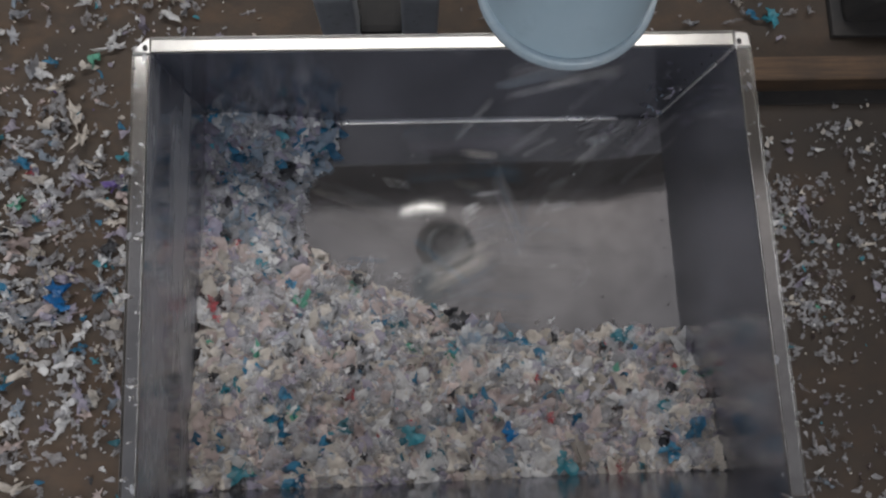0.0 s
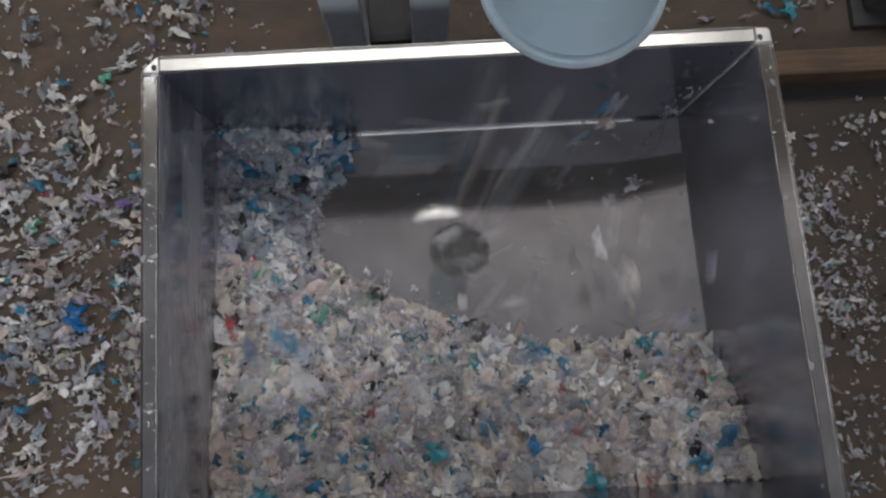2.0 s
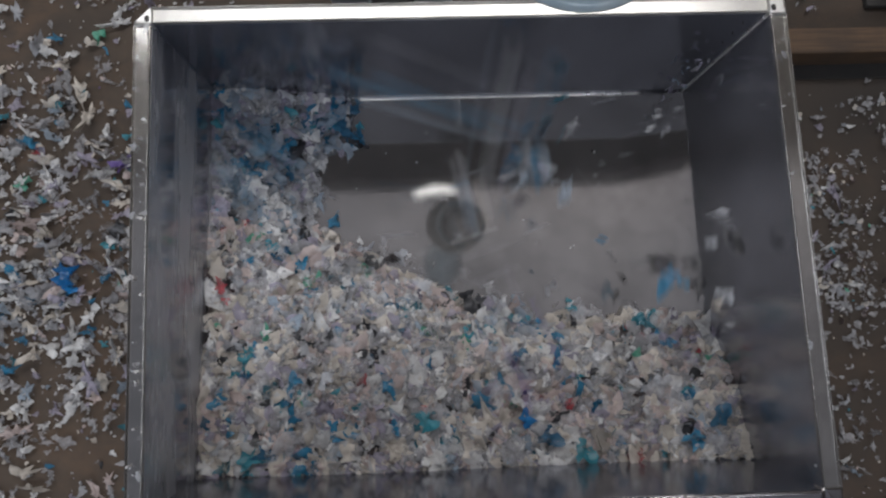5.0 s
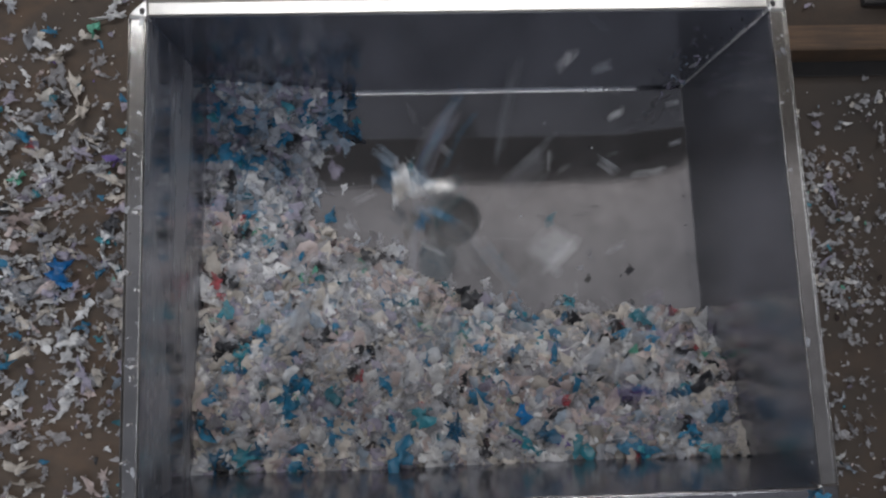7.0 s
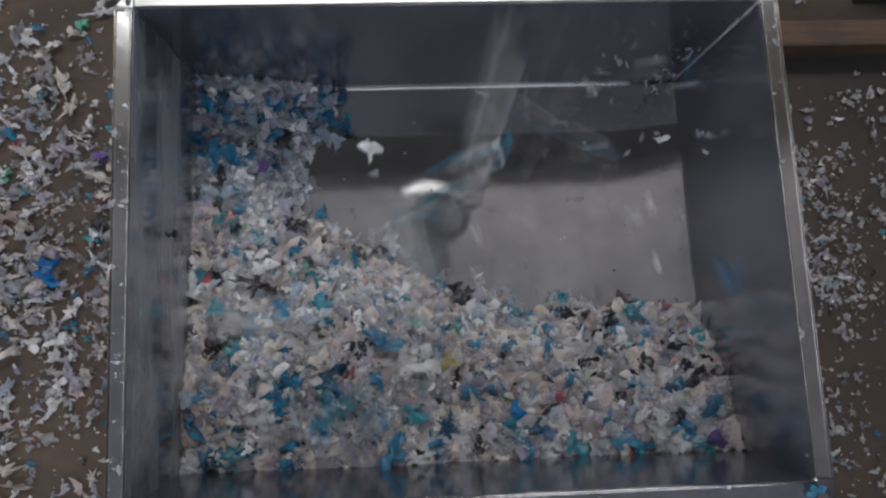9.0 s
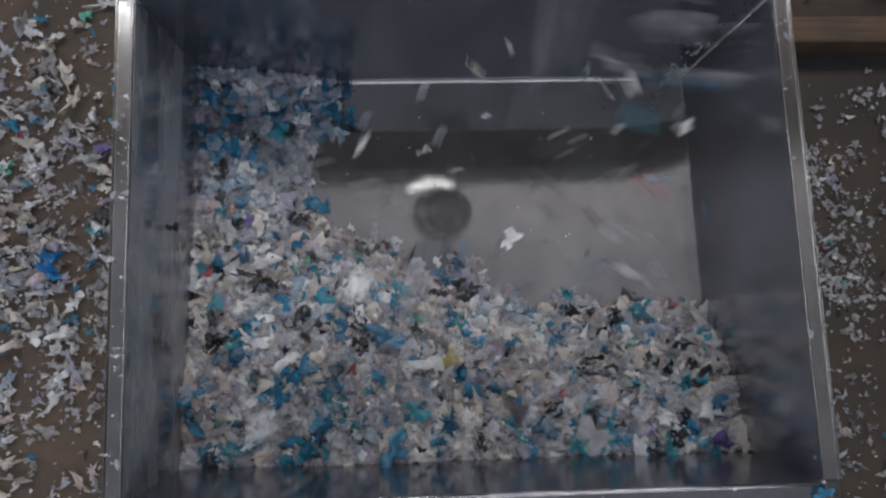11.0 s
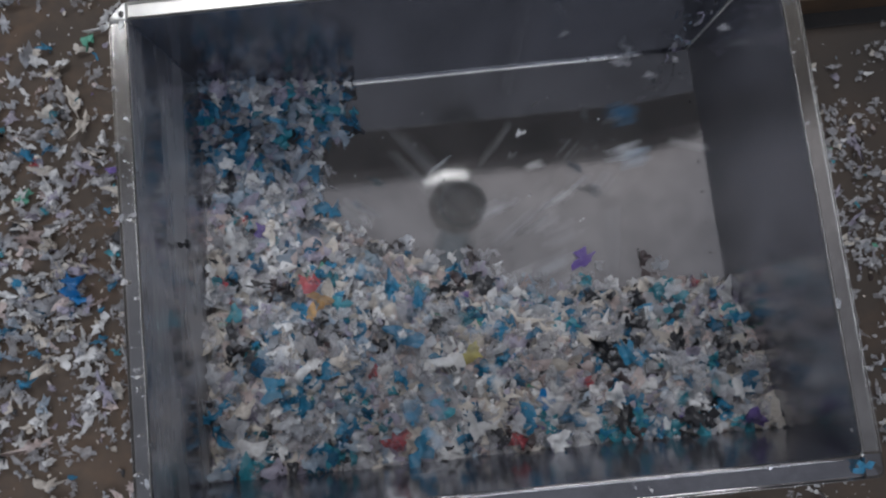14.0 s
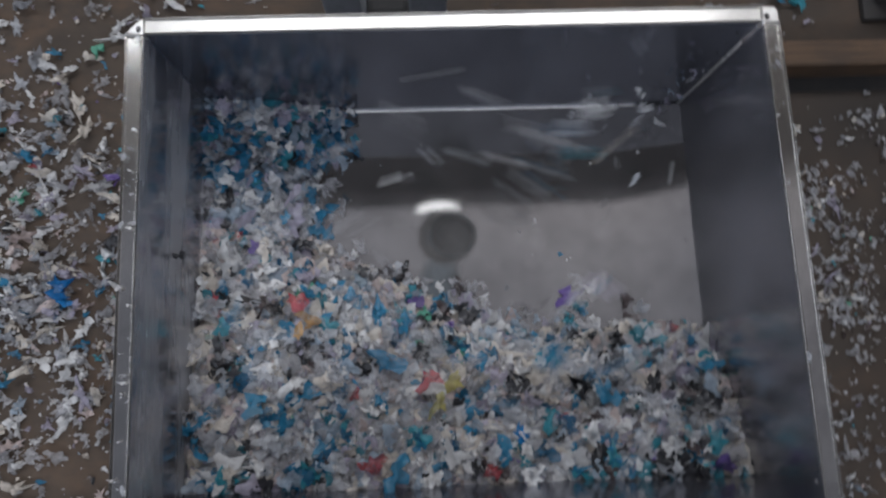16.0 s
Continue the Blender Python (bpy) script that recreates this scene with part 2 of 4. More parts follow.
# ---- hall ----
FZ = -0.3
structure("floor", boxed(-6, 6, -6, 7, FZ - 0.15, FZ), FLOOR_MAT, "dirty brown concrete workshop floor", "floor")
structure("wall_north", boxed(-6, 6, 7, 7.2, FZ - 0.15, 5), WALL, "dull brown plastered workshop wall", "wall")
structure("wall_south", boxed(-6, 6, -6.2, -6, FZ - 0.15, 5), WALL, "dull brown plastered workshop wall", "wall")
structure("wall_east", boxed(6, 6.2, -6.2, 7.2, FZ - 0.15, 5), WALL, "dull brown plastered workshop wall", "wall")
wb = boxed(-6.2, -6, -6.2, -1.6, FZ - 0.15, 5)
for y0, y1, z0, z1 in ((2.0, 7.2, FZ - 0.15, 5), (-1.6, 2.0, FZ - 0.15, 1.95), (-1.6, 2.0, 3.45, 5)):
    box(wb, -6.2, -6, y0, y1, z0, z1)
structure("wall_west", wb, WALL, "dull brown plastered workshop wall", "wall")
cb = bmesh.new()
for x0, x1, y0, y1 in ((-6.2, 6.2, 4.3, 7.2), (-6.2, 6.2, 1.25, 2.6), (-6.2, 6.2, -6.2, -5.5), (-6.2, 6.2, -3.7, -3.25), (-6.2, -2.8, 2.6, 4.3), (2.8, 6.2, 2.6, 4.3), (-6.2, -4.1, -5.5, -3.7), (4.1, 6.2, -5.5, -3.7), (-6.2, -3.6, -3.25, 1.25), (3.6, 6.2, -3.25, 1.25)):
    box(cb, x0, x1, y0, y1, 5.0, 5.15)
structure("ceiling", cb, CEILING, "grey sheet ceiling with roof light openings", "ceiling")
structure("girder", boxed(-6, 6, 1.24, 2.35, 4.45, 5.0), BROWN_STEEL, "dark brown steel roof girder", "girder")

# unseen wall, added to keep light off the floor at the right
structure("wall_partition", boxed(1.95, 2.05, -2.4, 2.4, FZ, 2.6), WALL, "unseen dull brown wall added to shade the floor at the right", "wall")

# frame of the unseen window that is added for light from the left
fb = bmesh.new()
for y0, y1, z0, z1 in ((-1.6, 2.0, 1.95, 2.0), (-1.6, 2.0, 3.4, 3.45), (-1.6, -1.55, 2.0, 3.4), (1.95, 2.0, 2.0, 3.4)):
    box(fb, -6.16, -6.1, y0, y1, z0, z1)
structure("window_1", fb, POST_GREY, "grey steel frame of an unseen window added for light from the left", "window")

# unseen lamp, bowed so the bin's bottom mirrors it as a bright crescent
lamp_glow, lnt, lp = nodes_of("lamp_glow")
lp.inputs["Emission Color"].default_value, lp.inputs["Emission Strength"].default_value = (1.0, 0.97, 0.9, 1), 4.8
roof_lamp = empty("roof_lamp", "unseen grey roof lamp lit below the girder, bowed to reflect as a crescent", "lamp")
roof_lamp.location, roof_lamp.rotation_euler = (0.02, 1.045, 4.1), (0, 0, radians(4))


def bowed(half, wide, z0, z1):
    """A short bar that bows backwards in the middle and narrows to its ends."""
    bm = bmesh.new()
    rows = []
    for i in range(25):
        u = -1 + i / 12
        w = wide * max(0.12, math.sqrt(max(0.0, 1 - u * u)))
        y = -0.035 * u * u
        rows.append([bm.verts.new((half * u, y + dy, z)) for dy, z in ((-w, z1), (-w, z0), (w, z0), (w, z1))])
    for r0, r1 in zip(rows, rows[1:]):
        for i in range(4):
            bm.faces.new((r0[i], r0[(i + 1) % 4], r1[(i + 1) % 4], r1[i]))
    bm.faces.new(rows[0])
    bm.faces.new(rows[-1])
    return bm


housing = part("housing", bowed(0.22, 0.05, 0.02, 0.07), POST_GREY, roof_lamp, "grey metal housing")
part("bulb_glass", bowed(0.2, 0.023, 0.0, 0.02), lamp_glow, housing, "lit glass")
part("stem", boxed(-0.012, 0.012, -0.012, 0.012, 0.068, 0.39, 0.002), POST_GREY, roof_lamp, "grey stem")
part("arm", boxed(-0.02, 0.02, -0.03, 0.15, 0.355, 0.395, 0.003), POST_GREY, roof_lamp, "grey bracket arm")

# ---- steel bin ----
BX, BY0, BY1, BH, WT = 0.555, -0.388, 0.452, 0.41, 0.003
steel_bin = empty("steel_bin", "open stainless steel collecting bin half filled with plastic flakes", "bin")
part("bottom_plate", boxed(-BX, BX, BY0, BY1, -0.004, 0.0), STEEL_BOTTOM, steel_bin, "polished steel bottom")


def wall_panel(x0, x1, y0, y1):
    bm = boxed(x0, x1, y0, y1, -0.004, BH)
    bmesh.ops.subdivide_edges(bm, edges=bm.edges[:], cuts=9, use_grid_fill=True)
    for v in bm.verts:  # sheet that is not perfectly flat
        k = 0.0005 * noise.noise(v.co * 3.0)
        v.co.x += k * (y1 - y0 > 0.1)
        v.co.y += k * (x1 - x0 > 0.1)
    return bm


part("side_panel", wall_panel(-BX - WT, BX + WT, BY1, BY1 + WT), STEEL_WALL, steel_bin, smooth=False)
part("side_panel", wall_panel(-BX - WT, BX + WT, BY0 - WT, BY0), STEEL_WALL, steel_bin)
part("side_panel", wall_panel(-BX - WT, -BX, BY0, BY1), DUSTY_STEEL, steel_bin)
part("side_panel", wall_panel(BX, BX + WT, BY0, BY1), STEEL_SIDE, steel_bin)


def turned_up(x0, x1, rise):
    """A strip that bends up a little towards the wall, added to mirror the bright ceiling."""
    bm = bmesh.new()
    n = 30
    rows = []
    for i in range(n + 1):
        u = i / n
        x, z = x0 + (x1 - x0) * u, 0.0006 + rise * (0.08 * u + 0.92 * u * u)
        rows.append([bm.verts.new((x, y, z + dz)) for y in (BY0 + 0.002, BY1 - 0.006) for dz in (0.0, -0.0006 - z)])
    for a, b in zip(rows, rows[1:]):
        for i, k in ((0, 2), (2, 3), (3, 1), (1, 0)):
            bm.faces.new((a[i], a[k], b[k], b[i]))
    for r in (rows[0], rows[-1]):
        bm.faces.new((r[0], r[2], r[3], r[1]))
    return bm


part("lap_strip", turned_up(BX - 0.155, BX - 0.002, 0.0165), STEEL_BOTTOM, steel_bin, "added steel strip bent up to the wall to mirror the ceiling")


def rim_strip(a, b, out, width, crown=0.011):
    """A flat rim strip from a to b with a narrow ridge along both edges."""
    bm = bmesh.new()
    a, b, out = Vector(a), Vector(b), Vector(out)
    n, steps = 36, 26
    rows = []
    for s in range(steps + 1):
        p = a.lerp(b, s / steps)
        wob = 0.0003 * noise.noise(p * 5.0)
        ring = []
        for i in range(n + 1):
            u = i / n
            ridge = math.exp(-((u - 0.06) / 0.045) ** 2) + math.exp(-((u - 0.94) / 0.045) ** 2)
            z = crown * (0.52 + 0.48 * ridge) - 0.004 + wob
            ring.append(bm.verts.new(p + out * (width * u) + Vector((0, 0, z))))
        ring.append(bm.verts.new(p + out * width + Vector((0, 0, -0.022))))
        ring.append(bm.verts.new(p + out * 0.004 + Vector((0, 0, -0.022))))
        rows.append(ring)
    k = len(rows[0])
    for r0, r1 in zip(rows, rows[1:]):
        for i in range(k):
            bm.faces.new((r0[i], r0[(i + 1) % k], r1[(i + 1) % k], r1[i]))
    return bm


RW = 0.031
c = 0.003
part("rim", rim_strip((-BX + c, BY1, BH), (BX - c, BY1, BH), (0, 1, 0), RW, 0.013), STEEL_BACK, steel_bin, "bright rolled steel rim", True)
part("rim", rim_strip((BX - c, BY0, BH), (-BX + c, BY0, BH), (0, -1, 0), 0.04), STEEL_FLANGE, steel_bin, "dull rolled steel rim", True)
part("rim", rim_strip((-BX, BY0 + c, BH), (-BX, BY1 - c, BH), (-1, 0, 0), RW), STEEL_RIM, steel_bin, "bright rolled steel rim", True)
part("rim", rim_strip((BX, BY1 - c, BH), (BX, BY0 + c, BH), (1, 0, 0), RW), STEEL_RIM, steel_bin, "bright rolled steel rim", True)
for sx in (-1, 1):  # cut and welded corners
    for sy, yy, w in ((1, BY1, RW), (-1, BY0, 0.04)):
        bm = bmesh.new()
        cut = 0.026 if sx < 0 < sy else 0.012
        arc = [(BX + RW - 0.002 - cut + cut * math.sin(a), yy + sy * (w - 0.002 - cut + cut * math.cos(a))) for a in ([0, math.pi / 2] if cut > 0.02 else [math.pi * i / 10 for i in range(6)])]
        pts = [(BX - c, yy), (BX - c, yy + sy * (w - 0.001)), *arc, (BX + RW - 0.001, yy - sy * c), (BX, yy - sy * c)]
        mid = Vector((BX + 0.008, yy + sy * 0.008))
        rings = []
        for f, z in ((1.0, -0.02), (1.0, 0.003), (0.975, 0.0065), (0.8, 0.0085)):
            rings.append([bm.verts.new((sx * (mid.x + f * (x - mid.x)), mid.y + f * (y - mid.y), BH + z + 0.0006 * noise.noise((x * 90, y * 90, sx)))) for x, y in pts])
        for lo, hi in zip(rings, rings[1:]):
            for i in range(len(pts)):
                k = (i + 1) % len(pts)
                bm.faces.new((lo[i], lo[k], hi[k], hi[i]))
        bm.faces.new(rings[0])
        bm.faces.new(rings[-1])
        corner = part("rim_corner", bm, WELD if sy > 0 else STEEL_FLANGE, steel_bin, "welded rim corner")
        if sy > 0:  # dark gap where the strips meet
            bm = bmesh.new()
            bmesh.ops.create_uvsphere(bm, u_segments=12, v_segments=8, radius=1.0)
            for v in bm.verts:
                v.co = Vector((sx * (BX + 0.006) + 0.006 * v.co.x + 0.002 * noise.noise(v.co * 3), yy + 0.008 + 0.008 * v.co.y, BH + 0.0075 + 0.002 * v.co.z))
            part("weld_spot", bm, DARK_METAL, corner, "dark spot at the rim corner", True)


def bead(a, b, r, wob=0.0006):
    bm = bmesh.new()
    a, b = Vector(a), Vector(b)
    steps, n = 90, 8
    d = (b - a).normalized()
    u = d.orthogonal().normalized()
    v = d.cross(u)
    rows = []
    for s in range(steps + 1):
        rr = r + wob * noise.noise((s * 0.7, r * 900, 0))
        p = a.lerp(b, s / steps)
        rows.append([bm.verts.new(p + (u * math.cos(2 * math.pi * i / n) + v * math.sin(2 * math.pi * i / n)) * rr) for i in range(n)])
    for r0, r1 in zip(rows, rows[1:]):
        for i in range(n):
            bm.faces.new((r0[i], r0[(i + 1) % n], r1[(i + 1) % n], r1[i]))
    bm.faces.new(rows[0])
    bm.faces.new(rows[-1])
    return bm


part("weld_bead", bead((-BX, BY1 - 0.002, 0.002), (BX - 0.1, BY1 - 0.002, 0.002), 0.0034), WELD, steel_bin, "bright weld bead", True)
part("weld_bead", bead((-BX + 0.001, BY0, 0.002), (-BX + 0.001, BY1, 0.002), 0.002), WELD, steel_bin, "bright weld bead", True)
part("weld_bead", bead((BX - 0.001, BY0, 0.018), (BX - 0.001, BY1, 0.018), 0.0008), STEEL_BOTTOM, steel_bin, "fine weld seam", True)
for x, y in ((BX - 0.001, BY1 - 0.001), (-BX + 0.001, BY1 - 0.001)):
    part("weld_bead", bead((x, y, 0), (x, y, BH - 0.012), 0.0024), WELD if x > 0 else STEEL_WALL, steel_bin, "bright weld bead", True)
strip = part("corner_strip", boxed(BX - 0.05, BX - 0.012, BY1 - 0.002, BY1 - 0.0005, 0.004, BH - 0.014, 0.0006), STEEL_WALL, steel_bin, "folded lap strip in the corner")
rivet_bm = bmesh.new()
bmesh.ops.create_uvsphere(rivet_bm, u_segments=10, v_segments=6, radius=0.0022)
rivet_me = mesh_from("rivet", rivet_bm, DARK_METAL, True)
for i in range(9):
    rv = new("rivet", rivet_me)
    rv.parent, rv.location = strip, (BX - 0.03, BY1 - 0.003, 0.04 + i * 0.042)
for i in range(7):
    rv = new("rivet", rivet_me)
    rv.parent, rv.location = steel_bin, (BX - 0.012, BY1 - 0.06 - i * 0.07, 0.0155)
for sx in (-1, 1):
    for y in (BY0 + 0.07, BY1 - 0.07):
        part("leg", boxed(sx * (BX - 0.06) - 0.022, sx * (BX - 0.06) + 0.022, y - 0.022, y + 0.022, FZ, -0.004, 0.003), POST_GREY, steel_bin, "grey steel leg")

# ---- duct and its stand ----
DX, DY, DZ, DR = 0.075, 0.278, 0.97, 0.085
duct = empty("blower_duct", "pale blue painted round duct that blows flakes into the bin", "duct")
duct.location = (DX, DY, DZ)
LEAN = (-0.012, 0.072)  # how far the tube leans up to its collar, half a metre up


def leaning(bm):
    for v in bm.verts:
        f = min(1.0, v.co.z / 0.5)
        v.co.x += LEAN[0] * f
        v.co.y += LEAN[1] * f
    return bm


tube = part("tube", leaning(lathe([(DR, 0.012), (DR, 0.5), (DR, 2.2), (0.15, 2.45), (0.15, 3.3), (0.1, 3.5), (0.1, 4.15), (0.004, 4.15), (0.004, 4.13), (0.094, 4.13), (0.094, 3.49), (0.144, 3.29), (0.144, 2.46), (DR - 0.006, 2.205), (DR - 0.006, 0.5), (DR - 0.006, 0.012), (DR, 0.012)])), DUCT_BLUE, duct, "pale blue painted tube", True)
part("collar", leaning(lathe([(DR + 0.001, 0.505), (0.13, 0.505), (0.132, 0.51), (0.132, 0.53), (DR + 0.001, 0.535), (DR + 0.001, 0.505)])), DUCT_INSIDE, duct, "dull grey collar plate", True)
lip = [(DR + 0.001 + 0.006 * math.cos(a), 0.008 + 0.008 * math.sin(a)) for a in [2 * math.pi * i / 12 for i in range(13)]]
part("lip", lathe(lip), LIP_BLUE, tube, "rolled blue lip", True)
part("lining", leaning(lathe([(DR - 0.008, 0.05), (DR - 0.008, 0.5), (DR - 0.008, 2.2), (0.141, 2.47), (0.141, 3.28)])), DUCT_INSIDE, duct, "dull grey lining", True)
# grey disc added inside, so the mouth looks paler from below
part("deflector", lathe([(0.002, 0.03), (0.066, 0.045), (0.066, 0.06), (0.002, 0.08)]), DUCT_INSIDE, duct, "grey disc added to lighten the duct mouth", True)

stand = empty("machine_stand", "grey painted steel stand with a dark motor between its posts", "machine")
PY = 0.66
for x in (-0.235, -0.047):
    post = part("post", boxed(x - 0.042, x + 0.042, PY - 0.03, PY + 0.05, FZ + 0.01, 0.5, 0.006), POST_GREY, stand)
    part("foot_plate", boxed(x - 0.07, x + 0.07, PY - 0.06, PY + 0.09, FZ, FZ + 0.012, 0.002), POST_GREY, post)
part("motor", boxed(-0.195, -0.087, PY + 0.0, PY + 0.3, FZ + 0.05, 0.06, 0.02), DARK_METAL, stand, "dark motor housing")
part("cross_bar", boxed(-0.28, 0.0, PY + 0.052, PY + 0.09, 0.4, 0.48, 0.004), POST_GREY, stand)
part("motor_shelf", boxed(-0.28, 0.0, PY + 0.06, PY + 0.36, FZ + 0.03, FZ + 0.048, 0.002), DARK_METAL, stand)
for x in (-0.26, -0.02):
    part("shelf_foot", boxed(x - 0.015, x + 0.015, PY + 0.3, PY + 0.33, FZ, FZ + 0.03), DARK_METAL, stand)

beam = empty("floor_beam", "old brown timber beam on the floor, with a dark sheet added for its shade", "beam")
bb = boxed(0.66, 1.94, 0.625, 0.7, FZ + 0.006, -0.2, 0.008)
part("timber", bb, TIMBER, beam, "worn brown timber")
# thin dark sheet added for the shaded strip in front of the beam
part("plate", boxed(0.64, 1.94, 0.585, 0.72, FZ, FZ + 0.006, 0.001), DARK_METAL, beam, "thin dark sheet added for the shade along the beam")
foot = empty("cast_pedestal", "dark grey cast iron machine pedestal on the floor", "pedestal")
part("block", boxed(1.28, 1.62, 0.84, 1.2, FZ + 0.02, -0.14, 0.02), DARK_METAL, foot)
part("base", boxed(1.25, 1.65, 0.8, 1.24, FZ, FZ + 0.02, 0.004), DARK_METAL, foot)

# ---- plastic flakes ----
rng = random.Random(7)


def flake_shape(r, long=1.0, curl=0.35, n=12, torn=0.5, rough=0.15):
    """Vertices and faces of one torn, crumpled scrap about one unit in radius."""
    p2, p3, p5 = (r.uniform(0, 6.28) for _ in range(3))
    rad = []
    for i in range(n):
        a = 2 * math.pi * i / n
        lobes = 0.5 + 0.5 * (0.45 * math.sin(2 * a + p2) + 0.35 * math.sin(3 * a + p3) + 0.2 * math.sin(5 * a + p5))
        rad.append((torn + (1 - torn) * lobes) * r.uniform(1 - rough, 1.0) * (0.62 if r.random() < 0.1 else 1))
    ph, cu, tw = r.uniform(0, 6.28), r.uniform(0.4, 1.0) * curl, r.uniform(-0.4, 0.4)
    vs, seed = [], r.uniform(0, 90)
    for k, f in ((0, 0.0), (1, 0.38), (2, 0.72), (3, 1.0)):
        for i in range(n if k else 1):
            a = 2 * math.pi * (i + 0.2 * (k == 3) * r.uniform(-1, 1)) / n
            q = f * rad[i]
            x, y = q * math.cos(a) * long, q * math.sin(a) / long ** 0.5
            s = x * math.cos(ph) + y * math.sin(ph)
            z = cu * s * s + tw * x * y + 0.55 * curl * noise.noise((x * 2.2 + seed, y * 2.2, seed)) + 0.4 * curl * noise.noise((x * 5 + seed, y * 5, seed + 9))
            vs.append((x, y, z))
    fs = [(0, 1 + i, 1 + (i + 1) % n) for i in range(n)]
    for k in (0, n):
        fs += [(1 + k + i, 1 + k + n + i, 1 + k + n + (i + 1) % n, 1 + k + (i + 1) % n) for i in range(n)]
    return np.array(vs), fs


SHAPES = [flake_shape(rng, rng.choice((1.0, 1.0, 1.15, 1.4)), rng.uniform(0.22, 0.55), 12, 0.36, 0.26) for _ in range(22)]
RAGGED = [flake_shape(rng, rng.choice((1.0, 1.2, 1.5)), rng.uniform(0.8, 1.7), 14, 0.12, 0.62) for _ in range(24)]
SPIKY = [flake_shape(rng, rng.choice((1.0, 1.2, 1.5, 1.8)), rng.uniform(0.8, 1.6), 17, 0.14, 0.8) for _ in range(30)]


def crumpled(r, long, amp, n=16, rings=(0.3, 0.55, 0.8, 1.0), fray=0.0):
    """A scrap of film that is creased all over, with a frayed edge."""
    p2, p3, p4 = (r.uniform(0, 6.28) for _ in range(3))
    seed = r.uniform(0, 90)
    vs = [(0.0, 0.0, 0.0)]
    rad = []
    for i in range(n):
        a = 2 * math.pi * i / n
        q = 0.66 + 0.16 * math.sin(2 * a + p2) + 0.14 * math.sin(3 * a + p3) + 0.1 * math.sin(4 * a + p4)
        rad.append(q * r.uniform(0.72, 1.05) * (1.5 if r.random() < 0.1 else 0.6 if r.random() < 0.12 else 1.0) * (1.0 + fray * r.uniform(-0.85, 0.75)))
    for f in rings:
        for i in range(n):
            a = 2 * math.pi * (i + r.uniform(-0.25, 0.25)) / n
            q = f * (rad[i] if f > 0.7 else 0.5 * rad[i] + 0.33)
            vs.append((q * math.cos(a) * long, q * math.sin(a) / long ** 0.5, 0.0))
    out = []
    for x, y, _ in vs:
        w = noise.noise((x * 1.6, y * 1.6, seed))
        fold = 0.5 - abs(noise.noise((x * 2.1 + 5, y * 2.1, seed + 3))) * 1.6
        crease = 0.4 - abs(noise.noise((x * 4.6, y * 4.6 + 7, seed + 9))) * 1.4
        out.append((x + 0.16 * noise.noise((x * 3, y * 3, seed + 20)), y + 0.16 * noise.noise((x * 3, y * 3, seed + 31)), amp * (0.8 * w + 0.7 * fold + 0.45 * crease)))
    fs = [(0, 1 + i, 1 + (i + 1) % n) for i in range(n)]
    for k in range(len(rings) - 1):
        b = 1 + k * n
        fs += [(b + i, b + n + i, b + n + (i + 1) % n, b + (i + 1) % n) for i in range(n)]
    return np.array(out), fs


FRAYED = [crumpled(rng, rng.choice((1.0, 1.2, 1.5, 1.9)), rng.uniform(0.5, 0.9), 20, (0.3, 0.55, 0.8, 1.0), 0.5) for _ in range(40)]
CRUMPLED = [crumpled(rng, rng.choice((1.0, 1.0, 1.15, 1.35)), rng.uniform(0.45, 0.8)) for _ in range(40)]
SOFT = [crumpled(rng, rng.choice((1.0, 1.0, 1.15, 1.35)), rng.uniform(0.14, 0.34)) for _ in range(40)]
CRUMBS = [crumpled(rng, rng.choice((1.0, 1.2, 1.5)), rng.uniform(0.4, 0.8), 8, (0.5, 1.0)) for _ in range(24)]
SHREDS = [flake_shape(rng, rng.choice((1.6, 2.1)), rng.uniform(0.4, 0.9), 11, 0.25, 0.3) for _ in range(10)]


def scatter(name, items):
    """One mesh of many scraps: items of (shape, place, turn, size, film name)."""
    verts, faces, mats = [], [], []
    base = 0
    for (vs, fs), place, turn, size, colour in items:
        m = np.array(Euler(turn).to_matrix()) * size
        verts.append(vs @ m.T + np.array(place))
        faces.extend(tuple(i + base for i in f) for f in fs)
        mats.extend([FILM_NAMES.index(colour)] * len(fs))
        base += len(vs)
    me = bpy.data.meshes.new(name)
    me.from_pydata(np.concatenate(verts).tolist(), [], faces)
    for n in FILM_NAMES:
        me.materials.append(FILMS[n])
    me.polygons.foreach_set("material_index", mats)
    me.polygons.foreach_set("use_smooth", [True] * len(me.polygons))
    return me


def choose(r, table):
    x = r.random() * sum(w for _, w in table)
    for n, w in table:
        x -= w
        if x <= 0:
            return n
    return table[0][0]


def patchy(r, x, y, table):
    """A colour from the table; like colours lie together, a hand's breadth across."""
    f, g, h = noise.noise((x * 12, y * 12, 21.0)), noise.noise((x * 11, y * 11, 57.0)), noise.noise((x * 10, y * 10, 83.0))
    lean = {"blue": 5.0 * f, "teal": 4.5 * f, "pale": 1.5 * f, "black": 4.5 * g, "brown": 4.0 * g, "white": 2.0 * h, "cream": -1.6 * f, "pink": -2.5 * h, "lilac": -2.0 * h - g}
    return choose(r, [(n, w * math.exp(lean.get(n, 0.0))) for n, w in table])


EDGE_X = (-0.56, -0.334, -0.194, -0.022, 0.111, 0.272, 0.56)
EDGE_Y = (0.2, 0.115, 0.042, -0.032, -0.084, -0.111, -0.095)


